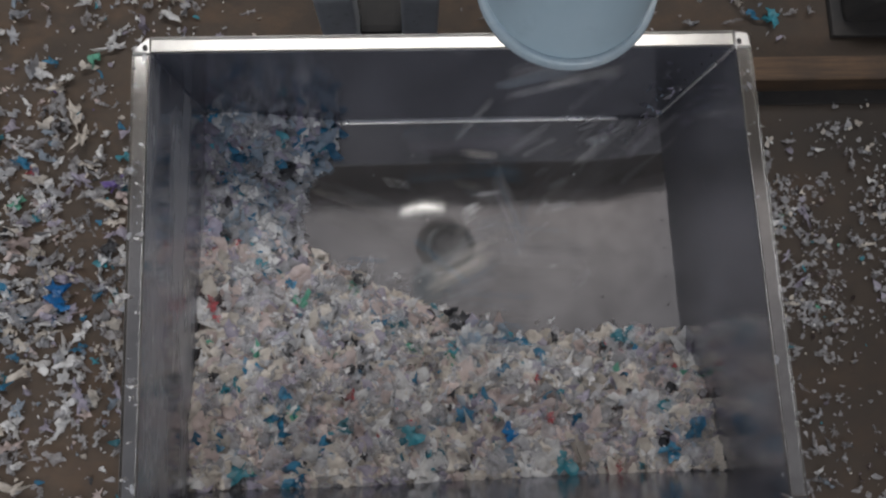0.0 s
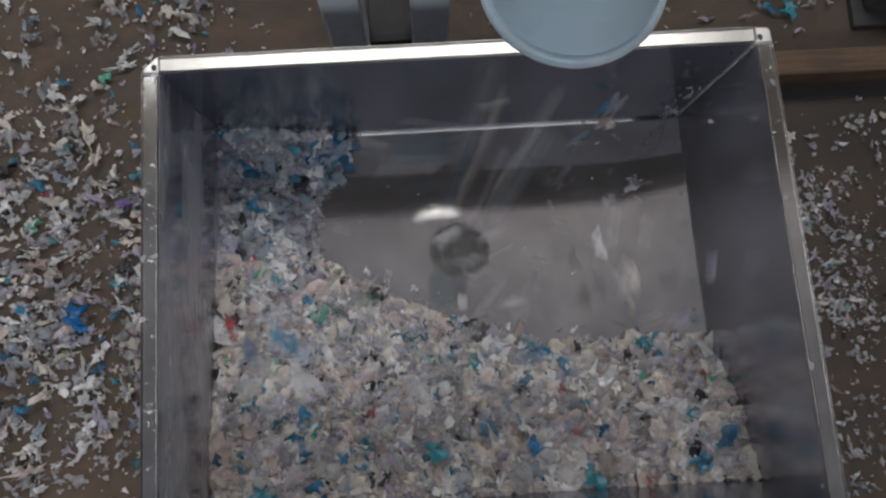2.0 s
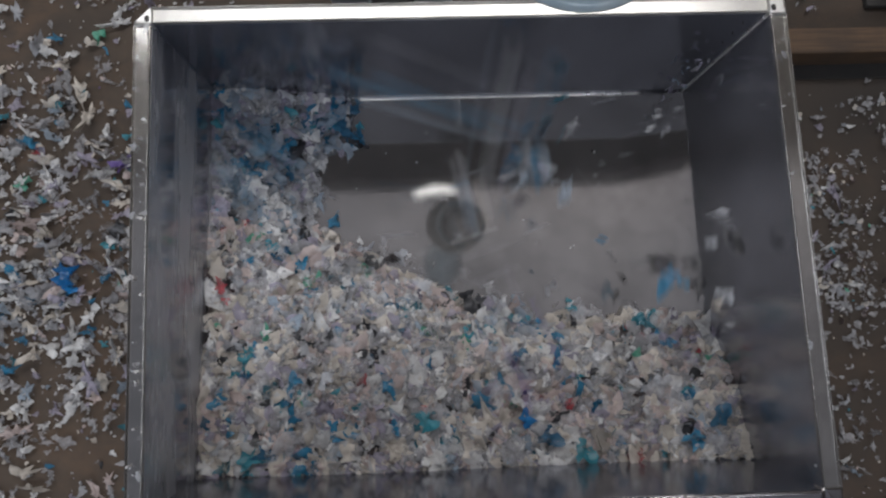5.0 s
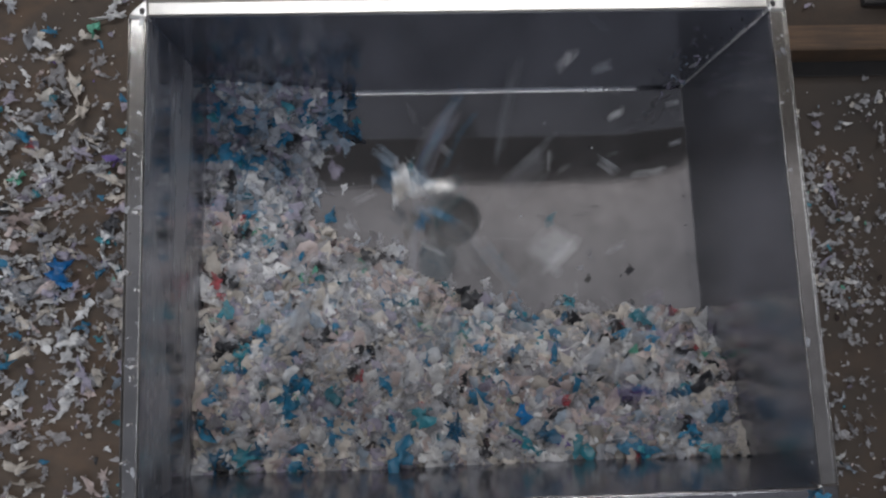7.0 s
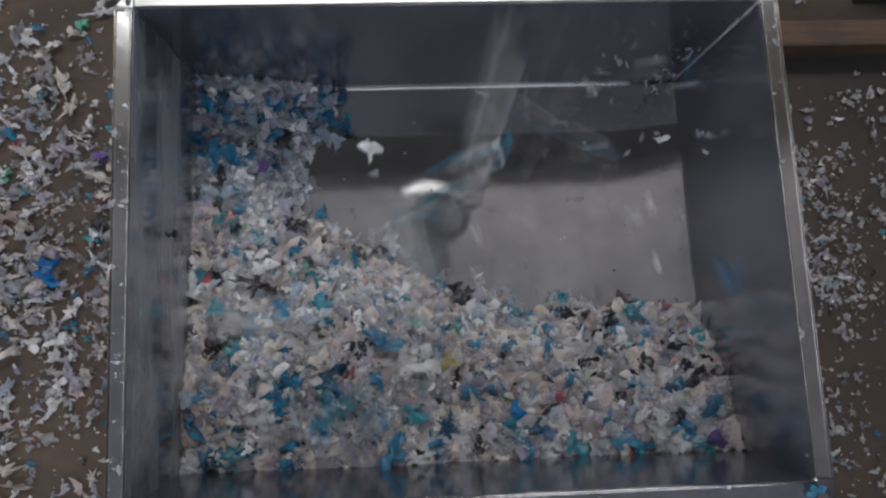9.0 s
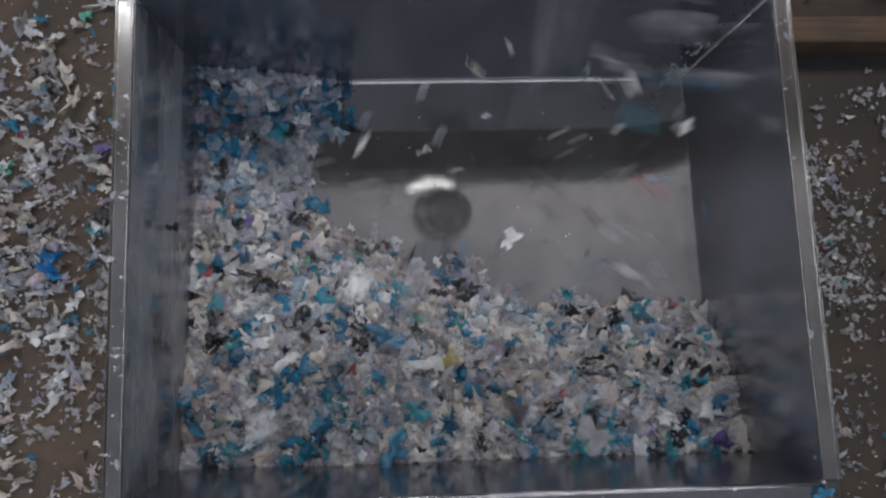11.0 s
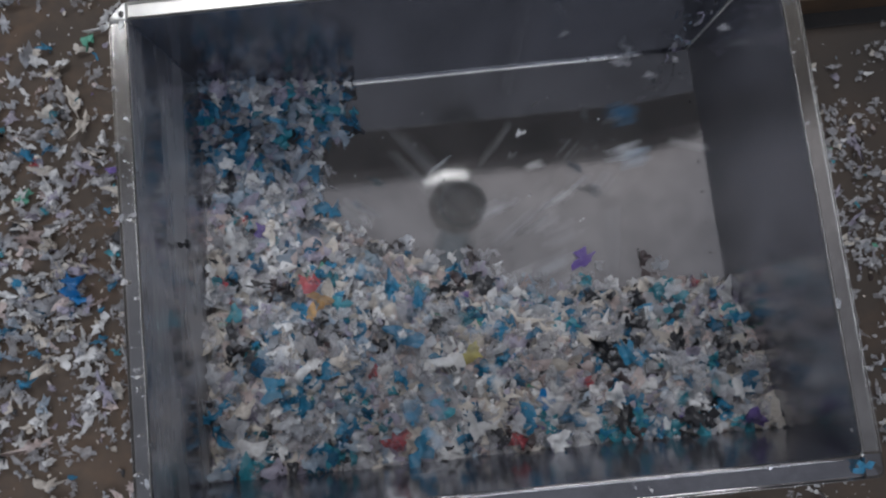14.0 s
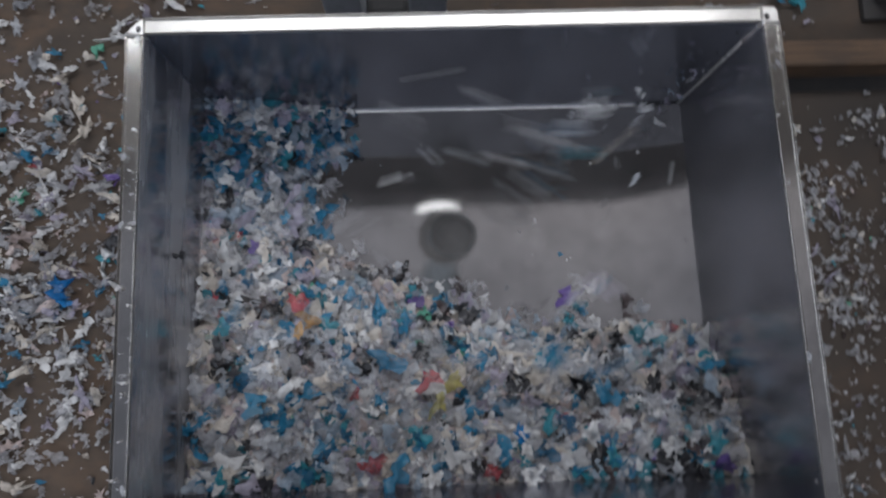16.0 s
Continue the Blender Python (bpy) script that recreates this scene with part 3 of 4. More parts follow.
def depth_in(x, y, late=0.0):
    """How far a place lies inside the heap's outline, at the start (0) or the end (1)."""
    edge = float(np.interp(x, EDGE_X, EDGE_Y)) + 0.045 * late
    column = float(np.interp(y, (0.05, 0.2, 0.3, 0.36, 0.46), (-0.31, -0.36, -0.35, -0.29, -0.27))) + late * float(np.interp(y, (0.05, 0.25, 0.46), (0.05, 0.075, 0.02)))
    wob = 0.018 * noise.noise((x * 9, y * 9, 3.0)) + 0.012 * noise.noise((x * 25, y * 25, 1.0))
    return max(edge - y, column - x) + wob


def heap_height(x, y, late=0.0):
    d = depth_in(x, y, late)
    if d <= 0:
        return 0.0
    top = 0.185 + 0.02 * late - 0.05 * max(0.0, min(1.0, (y - 0.0) / 0.3)) * (1 - 0.3 * late) - 0.03 * max(0.0, min(1.0, (-0.2 - x) / 0.3)) * (1 - late)
    top += (0.02 + 0.035 * late) * max(0.0, min(1.0, (x - 0.25) / 0.25))
    return top * (1 - math.exp(-d / 0.17)) + 0.012 * noise.noise((x * 14, y * 14, 7.0)) * min(1, d / 0.05)


def heap_core():
    bm = bmesh.new()
    nx, ny = 74, 56
    xs = np.linspace(-BX + 0.002, BX - 0.002, nx)
    ys = np.linspace(BY0 + 0.002, BY1 - 0.002, ny)
    top, low = {}, {}
    for i, x in enumerate(xs):
        for j, y in enumerate(ys):
            if depth_in(x, y) > 0.012:
                h = max(0.003, heap_height(x, y) - 0.008 + 0.006 * noise.noise((x * 40, y * 40, 0)))
                top[i, j] = bm.verts.new((x, y, h))
                low[i, j] = bm.verts.new((x, y, 0.001))
    for i in range(nx - 1):
        for j in range(ny - 1):
            ks = ((i, j), (i + 1, j), (i + 1, j + 1), (i, j + 1))
            if all(k in top for k in ks):
                bm.faces.new([top[k] for k in ks])
                bm.faces.new([low[k] for k in ks][::-1])
    edges = [e for e in bm.edges if len(e.link_faces) == 1]
    inv = {v: k for k, v in top.items()}
    for e in edges:
        a, b = e.verts
        if a in inv and b in inv:
            bm.faces.new((a, b, low[inv[b]], low[inv[a]]))
    bmesh.ops.delete(bm, geom=[v for v in bm.verts if not v.link_faces], context="VERTS")
    return bm


HEAP_MIX = [("thin", 18), ("cream", 34), ("white", 20), ("pink", 14), ("grey", 11), ("lilac", 8), ("pale", 5), ("teal", 2.4), ("blue", 1.6), ("black", 2.4), ("red", 0.9), ("green", 0.8), ("brown", 1.6)]
FIRST_CORNER_MIX = [("pale", 24), ("white", 14), ("thin", 18), ("grey", 22), ("lilac", 14), ("cool", 12), ("blue", 4), ("teal", 2.5), ("black", 2)]
RIGHT_MIX = [("thin", 12), ("white", 14), ("cool", 22), ("grey", 12), ("pale", 10), ("blue", 13), ("teal", 8), ("black", 15), ("brown", 3), ("lilac", 3), ("purple", 1)]
CORNER_MIX = [("thin", 16), ("pale", 30), ("lilac", 14), ("blue", 22), ("white", 14), ("grey", 14), ("teal", 6), ("black", 2)]
LATE_MIX = [("thin", 20), ("white", 17), ("cool", 21), ("grey", 16), ("cream", 7), ("blue", 13), ("teal", 7), ("pale", 15), ("lilac", 6), ("black", 7), ("brown", 2), ("red", 0.15), ("green", 0.4), ("purple", 0.6)]
SIDE_MIX = [("grey", 46), ("thin", 20), ("white", 11), ("cool", 6), ("cream", 6), ("lilac", 5), ("pale", 2), ("teal", 1.5), ("green", 0.8), ("pink", 1)]
FLOOR_MIX = [("white", 24), ("cream", 14), ("grey", 28), ("thin", 18), ("cool", 5), ("lilac", 6), ("pale", 2), ("blue", 1.3), ("teal", 1.5), ("pink", 4), ("green", 0.2), ("red", 0.2), ("black", 1.0), ("purple", 0.4)]


def flare(x, y):
    """The bin's side walls stand a little wider apart at the front."""
    return x * (1 + (0.002 if x < 0 else 0.038) * max(0.0, (BY1 - y) / (BY1 - BY0)))


def heap_spot(r, late=0.0, lowest=0.0):
    while True:
        x, y = r.uniform(-BX + 0.005, BX - 0.005), r.uniform(BY0 + 0.006, BY1 - 0.006)
        if depth_in(x, y, late) > lowest:
            return x, y


core = tagged(new("plastic_flake_heap", mesh_from("plastic_flake_heap", heap_core(), FILMS["cream"])), "loose heap of shredded cream, white and blue plastic film in the bin", "plastic flakes", kind="stuff")
items = []
for _ in range(3900):
    x, y = heap_spot(rng, 0.0, -0.004)
    h = heap_height(x, y)
    size = rng.choice((0.013, 0.018, 0.024, 0.03, 0.037, 0.045))
    back = y > 0.14 and x < -0.25
    tilt = 0.6 if rng.random() < 0.2 else 0.26
    items.append((rng.choice(SOFT if rng.random() < 0.78 else SHAPES if rng.random() < 0.6 else CRUMPLED), (x, y, max(size * 0.3, h + rng.uniform(-0.012, 0.007))), (rng.uniform(-tilt, tilt), rng.uniform(-tilt, tilt), rng.uniform(0, 6.28)), size, patchy(rng, x, y, FIRST_CORNER_MIX if back else HEAP_MIX)))
for _ in range(950):  # wide thin pieces that veil what lies below
    x, y = heap_spot(rng, 0.0, 0.02)
    items.append((rng.choice(SOFT), (x, y, heap_height(x, y) + rng.uniform(0.0, 0.006)), (rng.uniform(-0.25, 0.25), rng.uniform(-0.25, 0.25), rng.uniform(0, 6.28)), rng.uniform(0.032, 0.056), patchy(rng, x, y, [("thin", 9), ("cream", 4), ("white", 2), ("pink", 4), ("lilac", 2), ("grey", 3)] if y < 0.14 else FIRST_CORNER_MIX)))
for _ in range(1500):  # fine frayed bits in between
    x, y = heap_spot(rng, 0.0, 0.0)
    items.append((rng.choice(CRUMBS), (x, y, heap_height(x, y) + rng.uniform(0.002, 0.01)), (rng.uniform(-1.2, 1.2), rng.uniform(-1.2, 1.2), rng.uniform(0, 6.28)), rng.uniform(0.004, 0.011), patchy(rng, x, y, [("white", 9), ("cream", 5), ("black", 3), ("grey", 3), ("teal", 1), ("brown", 1.5), ("red", 0.4)])))
loose = new("loose_flakes", scatter("loose_flakes", items))
loose.parent = core
tagged(loose, kind="stuff")

flake_meshes = {}
FLAKE_R = 0.025  # radius at which a single flake is modelled


def flake_mesh(colour, k):
    if (colour, k) not in flake_meshes:
        vs, fs = (SHAPES + SHREDS + RAGGED + CRUMPLED + SOFT + FRAYED)[k]
        me = bpy.data.meshes.new("flake")
        me.from_pydata((vs * FLAKE_R).tolist(), [], fs)
        me.materials.append(FILMS[colour])
        me.polygons.foreach_set("use_smooth", [True] * len(me.polygons))
        flake_meshes[colour, k] = me
    return flake_meshes[colour, k]


for _ in range(290):  # larger scraps on top of the heap
    x, y = heap_spot(rng, 0.0, 0.01)
    fl = new("flake", flake_mesh(patchy(rng, x, y, FIRST_CORNER_MIX if y > 0.14 else HEAP_MIX), rng.randrange(80, 136)))
    fl.parent = core
    s = rng.uniform(0.018, 0.034) / FLAKE_R
    fl.matrix_basis = Matrix.LocRotScale((x, y, heap_height(x, y) + 0.006), Euler((rng.uniform(-0.5, 0.5), rng.uniform(-0.5, 0.5), rng.uniform(0, 6.28))), (s, s, s))

items, singles = [], []
clumps = [(-0.66 - abs(rng.gauss(0, 0.85)), rng.gauss(0.2, 0.75)) for _ in range(190)] + [(0.66 + abs(rng.gauss(0, 0.5)), rng.gauss(0.1, 0.7)) for _ in range(80)]
for k in range(7200):
    if rng.random() < 0.74:
        cx, cy = rng.choice(clumps)
        x, y = cx + rng.gauss(0, 0.055), cy + rng.gauss(0, 0.055)
    else:
        x, y = rng.gauss(-0.1, 1.15), rng.gauss(0.2, 0.85)
    if x > 1.9 or -0.45 < x < 0.5 and -0.3 < y < 0.4 or (0.6 < x and 0.56 < y < 0.72) or (-0.31 < x < 0.05 and 0.55 < y < 1.1) or (1.2 < x < 1.7 and 0.75 < y < 1.3):
        continue
    if x < -0.5 and y < -0.05 and rng.random() < 0.35 or x > 0.5 and y < -0.12 and rng.random() < 0.6 or y > 0.45 and rng.random() < 0.56 or x > 1.15 and rng.random() < 0.3 or x > 0.6 and y > 0.36 and rng.random() < 0.6:
        continue
    size = rng.choice((0.006, 0.009, 0.012, 0.015, 0.019, 0.024, 0.03)) * (0.7 if x > 0 else 1.05)
    shape = rng.choice(CRUMBS if size < 0.012 else FRAYED if rng.random() < 0.7 else CRUMPLED if rng.random() < 0.6 else SPIKY)
    spot = (shape, (x, y, FZ + size * 0.35 + rng.random() * 0.01), (rng.uniform(-0.7, 0.7), rng.uniform(-0.7, 0.7), rng.uniform(0, 6.28)), size, patchy(rng, x, y, FLOOR_MIX) if x < 0 else choose(rng, SIDE_MIX))
    items.append(spot)
    if size > 0.014 and 0.6 < abs(x) < 1.1 and -0.3 < y < 0.6 and len(singles) < 290 and rng.random() < 0.3:
        singles.append(items.pop())
for _ in range(10500):  # finer scraps along the bin
    x, y = 0.62 + 0.85 * rng.random() ** 1.4, rng.uniform(-0.75, 0.54)
    if (y < -0.1 or y > 0.36) and rng.random() < 0.8:
        continue
    if 0.7 * noise.noise((x * 6, y * 6, 4.0)) + 0.3 > rng.random() * 0.6:
        items.append((rng.choice(CRUMBS), (x, y, FZ + 0.004 + rng.random() * 0.01), (rng.uniform(-0.6, 0.6), rng.uniform(-0.6, 0.6), rng.uniform(0, 6.28)), 0.0035 + 0.015 * rng.random() ** 2, choose(rng, [("grey", 62), ("thin", 20), ("white", 4), ("cream", 8), ("cool", 4), ("lilac", 3), ("green", 1.2), ("brown", 14), ("teal", 0.8)])))
for _ in range(1500):  # and down the other side
    x, y = -0.62 - 1.3 * rng.random(), rng.uniform(-0.75, 1.1)
    items.append((rng.choice(CRUMBS), (x, y, FZ + 0.004 + rng.random() * 0.008), (rng.uniform(-0.6, 0.6), rng.uniform(-0.6, 0.6), rng.uniform(0, 6.28)), 0.003 + 0.012 * rng.random() ** 2, choose(rng, FLOOR_MIX)))
for _ in range(50):  # fine crumbs on the dark sheet, the beam and the floor behind
    x, y = rng.uniform(0.66, 1.9), rng.uniform(0.42, 0.62)
    items.append((rng.choice(CRUMBS), (x, y, FZ + 0.012), (rng.uniform(-0.3, 0.3), rng.uniform(-0.3, 0.3), rng.uniform(0, 6.28)), 0.003 + 0.016 * rng.random() ** 2, choose(rng, FLOOR_MIX)))
litter = tagged(new("floor_flakes", scatter("floor_flakes", items)), "white and grey plastic film scraps scattered over the floor", "plastic flakes", kind="stuff")
for _, place, turn, size, colour in singles:  # the ones that lie nearest the bin, one by one
    fl = new("flake", flake_mesh(colour, rng.randrange(136, 176)))
    fl.parent = litter
    s = size / FLAKE_R
    fl.matrix_basis = Matrix.LocRotScale(place, Euler(turn), (s, s, s))

items = []
for _ in range(56):  # crumbs that cling to the rim and the walls
    side = rng.choice("llllllrf")
    if side == "l":
        p = (-BX - rng.uniform(0.004, 0.026), rng.uniform(BY0, BY1), BH + 0.008)
    elif side == "r":
        p = (BX + rng.uniform(0.004, 0.026), rng.uniform(BY0, BY1), BH + 0.008)
    else:
        p = (rng.uniform(-BX, BX), BY0 - rng.uniform(0.005, 0.035), BH + 0.008)
    items.append((rng.choice(SHAPES), p, (0, 0, rng.uniform(0, 6.28)), rng.choice((0.002, 0.003, 0.004, 0.006, 0.009)), rng.choice(("white", "cool", "grey"))))
for _ in range(22):
    x, y = rng.uniform(-0.3, BX - 0.02), rng.uniform(-0.1, BY1 - 0.02)
    if depth_in(x, y) < -0.02:
        items.append((rng.choice(SHAPES), (x, y, 0.002), (0, 0, rng.uniform(0, 6.28)), rng.uniform(0.002, 0.005), rng.choice(("white", "grey", "black", "white"))))
for _ in range(14):  # caught in the right-hand back corner
    z = rng.uniform(0.005, 0.3)
    items.append((rng.choice(SHREDS), (BX - rng.uniform(0.006, 0.07), BY1 - rng.uniform(0.006, 0.035), z), (rng.uniform(0, 3), rng.uniform(0, 3), rng.uniform(0, 6.28)), rng.uniform(0.006, 0.015), rng.choice(("grey", "lilac", "grey", "pale"))))
tagged(new("clinging_crumbs", scatter("clinging_crumbs", items)), "small pale plastic crumbs clinging to the steel bin", "plastic flakes", kind="stuff")


def lone_flake(colour, k, size, words, group=""):
    ob = new("plastic_flake", flake_mesh(colour, k))
    ob.scale = (size / FLAKE_R,) * 3
    return tagged(ob, f"{COLOUR_WORDS.get(colour, colour)} torn plastic flake {words}", "plastic flake", group)


for colour, size, x, y, z in (("azure", 0.046, -1.069, 0.067, FZ + 0.04), ("azure", 0.03, -1.055, 0.035, FZ + 0.036), ("teal", 0.034, 1.06, 0.86, FZ + 0.018), ("blue", 0.026, 1.0, 0.87, FZ + 0.016), ("teal", 0.03, -0.9, 0.46, FZ + 0.015), ("red", 0.02, -1.17, 0.42, FZ + 0.012), ("green", 0.03, -1.0, 0.76, FZ + 0.014)):
    fl = lone_flake(colour, rng.randrange(56, 96), size, "lying on the dirty floor")
    fl.location, fl.rotation_euler = (x, y, z), (rng.uniform(-0.4, 0.4), rng.uniform(-0.4, 0.4), rng.uniform(0, 6))
for colour, size, x, y in (("black", 0.04, 0.03, -0.05), ("black", 0.022, 0.012, -0.03), ("black", 0.018, 0.25, -0.097), ("black", 0.02, -0.213, 0.06), ("black", 0.026, -0.345, 0.106), ("brown", 0.024, -0.26, 0.052),
                           ("blue", 0.042, 0.52, -0.3), ("blue", 0.032, 0.46, -0.34), ("blue", 0.036, 0.024, -0.26), ("teal", 0.036, -0.089, -0.29), ("teal", 0.036, 0.235, -0.365), ("teal", 0.034, -0.448, -0.355),
                           ("red", 0.02, -0.217, -0.207), ("red", 0.02, 0.21, -0.27), ("red", 0.024, -0.52, 0.0), ("red", 0.014, -0.477, 0.144), ("red", 0.016, -0.51, -0.03), ("green", 0.022, 0.0, -0.13), ("teal", 0.03, 0.415, -0.1),
                           ("black", 0.02, -0.5, 0.16), ("blue", 0.026, -0.36, -0.2), ("teal", 0.024, -0.42, 0.09), ("brown", 0.02, 0.36, -0.13), ("azure", 0.024, 0.12, -0.3)):
    fl = lone_flake(colour, rng.randrange(96, 136), size, "resting on the heap")
    fl.location, fl.rotation_euler = (x, y, max(0.045, heap_height(x, y) + 0.024)), (rng.uniform(-0.4, 0.4), rng.uniform(-0.4, 0.4), rng.uniform(0, 6))


for ob in [*steel_bin.children, core, loose]:
    if ob.name.split(".")[0] not in ("rivet", "leg"):
        for v in ob.data.vertices:
            v.co.x = flare(v.co.x, v.co.y)

# ---- what moves: flakes that fly from the duct into the bin ----
# colour, size, landing time and place of the ones that stand out
NOTED = [("brown", 0.05, 8.6, -0.41, -0.016), ("black", 0.044, 8.7, -0.38, -0.03), ("brown", 0.036, 8.5, -0.44, -0.006), ("black", 0.032, 8.5, -0.337, 0.12), ("black", 0.036, 8.3, 0.353, -0.11), ("black", 0.03, 8.2, 0.3, -0.105),
         ("red", 0.034, 12.2, -0.341, -0.011), ("orange", 0.03, 12.1, -0.308, -0.052), ("orange", 0.022, 12.3, -0.33, -0.075), ("red", 0.034, 12.0, -0.179, -0.335), ("white", 0.04, 11.7, -0.026, -0.325), ("white", 0.036, 12.1, 0.256, -0.3),
         ("brown", 0.038, 13.2, 0.071, -0.362), ("red", 0.028, 11.9, 0.053, -0.358), ("white", 0.034, 11.8, 0.132, -0.372), ("red", 0.032, 15.5, -0.067, -0.18), ("yellow", 0.036, 8.7, -0.015, -0.187), ("yellow", 0.03, 15.6, -0.05, -0.226),
         ("purple", 0.034, 7.2, 0.505, -0.355), ("blue", 0.046, 6.9, -0.137, -0.358), ("blue", 0.044, 8.6, -0.15, -0.14), ("red", 0.016, 6.8, 0.495, -0.09), ("teal", 0.034, 6.6, -0.488, -0.062), ("printed", 0.036, 7.2, -0.055, -0.205),
         ("white", 0.034, 2.9, -0.41, 0.021), ("blue", 0.036, 3.1, 0.16, -0.33), ("black", 0.024, 2.6, -0.36, 0.13), ("black", 0.022, 2.4, -0.5, 0.22), ("blue", 0.042, 11.7, 0.3, -0.22), ("black", 0.036, 11.6, 0.4, -0.2)]


def printed_flake(size):
    """A flat white scrap with a few bars of dark print that cannot be read."""
    vs, fs = crumpled(random.Random(5), 1.25, 0.05)
    me = bpy.data.meshes.new("plastic_flake")
    me.from_pydata((vs * FLAKE_R).tolist(), [], fs)
    me.materials.append(FILMS["white"])
    ob = new("plastic_flake", me)
    ob.scale = (size / FLAKE_R,) * 3
    for x, y, w, h in ((0.1, 0.22, 0.05, 0.3), (0.26, 0.2, 0.05, 0.26), (0.42, 0.22, 0.05, 0.3), (0.26, 0.38, 0.2, 0.035), (0.26, 0.05, 0.2, 0.035)):
        part("print_bar", boxed(*(v * FLAKE_R for v in (x - w, x + w, y - h / 2, y + h / 2, 0.02, 0.06))), FILMS["black"], ob, "dark printed bar")
    return tagged(ob, "flat white plastic scrap with dark print blown onto the heap", "plastic flake", "flying flakes")


def puff(r, late, end, turn):
    """Scraps caught in one gust, which come to lie on the heap round the place end."""
    back = turn.to_3x3().inverted()
    items = []
    for _ in range(8):
        a, q = r.uniform(0, 6.28), 0.08 * math.sqrt(r.random())
        x = min(BX - 0.015, max(-BX + 0.015, end.x + q * math.cos(a)))
        y = min(BY1 - 0.015, max(BY0 + 0.015, end.y + q * math.sin(a)))
        if any(t < late * 16 and (x - u) ** 2 + (y - v) ** 2 < (0.3 * k + 0.024) ** 2 for _, k, t, u, v in NOTED):
            continue  # what stands out stays in sight
        p = back @ (Vector((x, y, max(0.008, heap_height(x, y, late * 0.8) + 0.005))) - end)
        warm = r.random() > 0.5 + 1.5 * late
        e = (back @ Euler((r.uniform(-0.5, 0.5), r.uniform(-0.5, 0.5), r.uniform(0, 6.28))).to_matrix()).to_euler()
        items.append((r.choice(SOFT if r.random() < 0.8 else CRUMPLED), tuple(p), e, r.choice((0.013, 0.018, 0.023, 0.028, 0.035)), patchy(r, x, y, CORNER_MIX if x < -0.25 and y > 0.12 else HEAP_MIX if warm else RIGHT_MIX if x > 0.25 else LATE_MIX)))
    if not items:
        return None
    return tagged(new("flake_puff", scatter("flake_puff", items)), "gust of mixed plastic scraps blown from the duct", "plastic flakes", "flake puffs", "stuff")


STIRRED_MIX = [("thin", 46), ("white", 22), ("cool", 16), ("grey", 10), ("lilac", 4), ("blue", 2)]


def stir(r):
    """Light scraps that the blast lifts off the heap, whirls round the bin and drops again."""
    t0 = r.uniform(-1.5, 15.6)
    flown = r.uniform(0.9, 1.7)
    late = min(1.0, max(0.0, (t0 + flown) / 16))

    def rest(l):
        while True:
            x, y = heap_spot(r, l, 0.08)
            if abs(x) < 0.42 and -0.27 < y < 0.3:
                return Vector((x, y, heap_height(x, y, l * 0.8) + 0.004))

    a, b = rest(0.0), rest(late)
    way = [Vector((r.uniform(-0.4, 0.4), r.uniform(-0.25, 0.3), r.uniform(0.2, 0.6))) for _ in range(3)]
    if r.random() < 0.4:  # caught in the eddy of the back corner
        way = [Vector((r.uniform(0.3, 0.5), r.uniform(0.24, 0.41), r.uniform(0.08, 0.34))) for _ in range(3)]
    way[0] = a.lerp(way[0], 0.55) + Vector((0, 0, 0.08))
    end = (r.uniform(-30, 30), r.uniform(-30, 30), r.uniform(0, 360))
    turns = [end]
    for _ in range(4):
        turns.append(tuple(v + r.choice((-1, 1)) * r.uniform(12, 38) for v in turns[-1]))
    turns = turns[::-1]
    back = Euler([radians(v) for v in end]).to_matrix().inverted()
    items = []
    for _ in range(4):
        g, q = r.uniform(0, 6.28), r.uniform(0.03, 0.14)
        x = min(BX - 0.02, max(-BX + 0.02, b.x + q * math.cos(g)))
        y = min(BY1 - 0.02, max(BY0 + 0.02, b.y + q * math.sin(g)))
        p = back @ (Vector((x, y, max(0.006, heap_height(x, y, late * 0.8)) + 0.004)) - b)
        e = (back @ Euler((r.uniform(-0.4, 0.4), r.uniform(-0.4, 0.4), r.uniform(0, 6.28))).to_matrix()).to_euler()
        items.append((r.choice(CRUMPLED), tuple(p), e, r.choice((0.008, 0.011, 0.015, 0.021)), choose(r, STIRRED_MIX)))
    ob = tagged(new("stirred_scraps", scatter("stirred_scraps", items)), "pale plastic scraps whirled up from the heap", "plastic flakes", "stirred scraps", "stuff")
    stops = [a, *way, b]
    keys = [(t0 + flown * f, p, w) for f, p, w in zip((0.0, 0.25, 0.5, 0.78, 1.0), stops, turns)]
    rows = [(0.0, *at_time(keys, 0.0)), *[k for k in keys if 0.05 < k[0] < 15.95], (16.0, *at_time(keys, 16.0))]
    walk(ob, [(t, pose(*p, *w)) for t, p, w in rows])


def at_time(keys, t):
    """Place and turn at a time, on straight lines between the keys."""
    if t <= keys[0][0]:
        return keys[0][1:]
    for (ta, pa, wa), (tb, pb, wb) in zip(keys, keys[1:]):
        if t <= tb:
            f = (t - ta) / (tb - ta)
            return pa.lerp(pb, f), tuple(u + (v - u) * f for u, v in zip(wa, wb))
    return keys[-1][1:]


# how the hanging duct drifts
DUCT_SWAY = [(0.0, 0.082, 0.263), (1.5, 0.073, 0.273), (3.5, 0.07, 0.275), (7.0, 0.06, 0.283), (12.0, 0.032, 0.293), (16.0, 0.035, 0.293)]


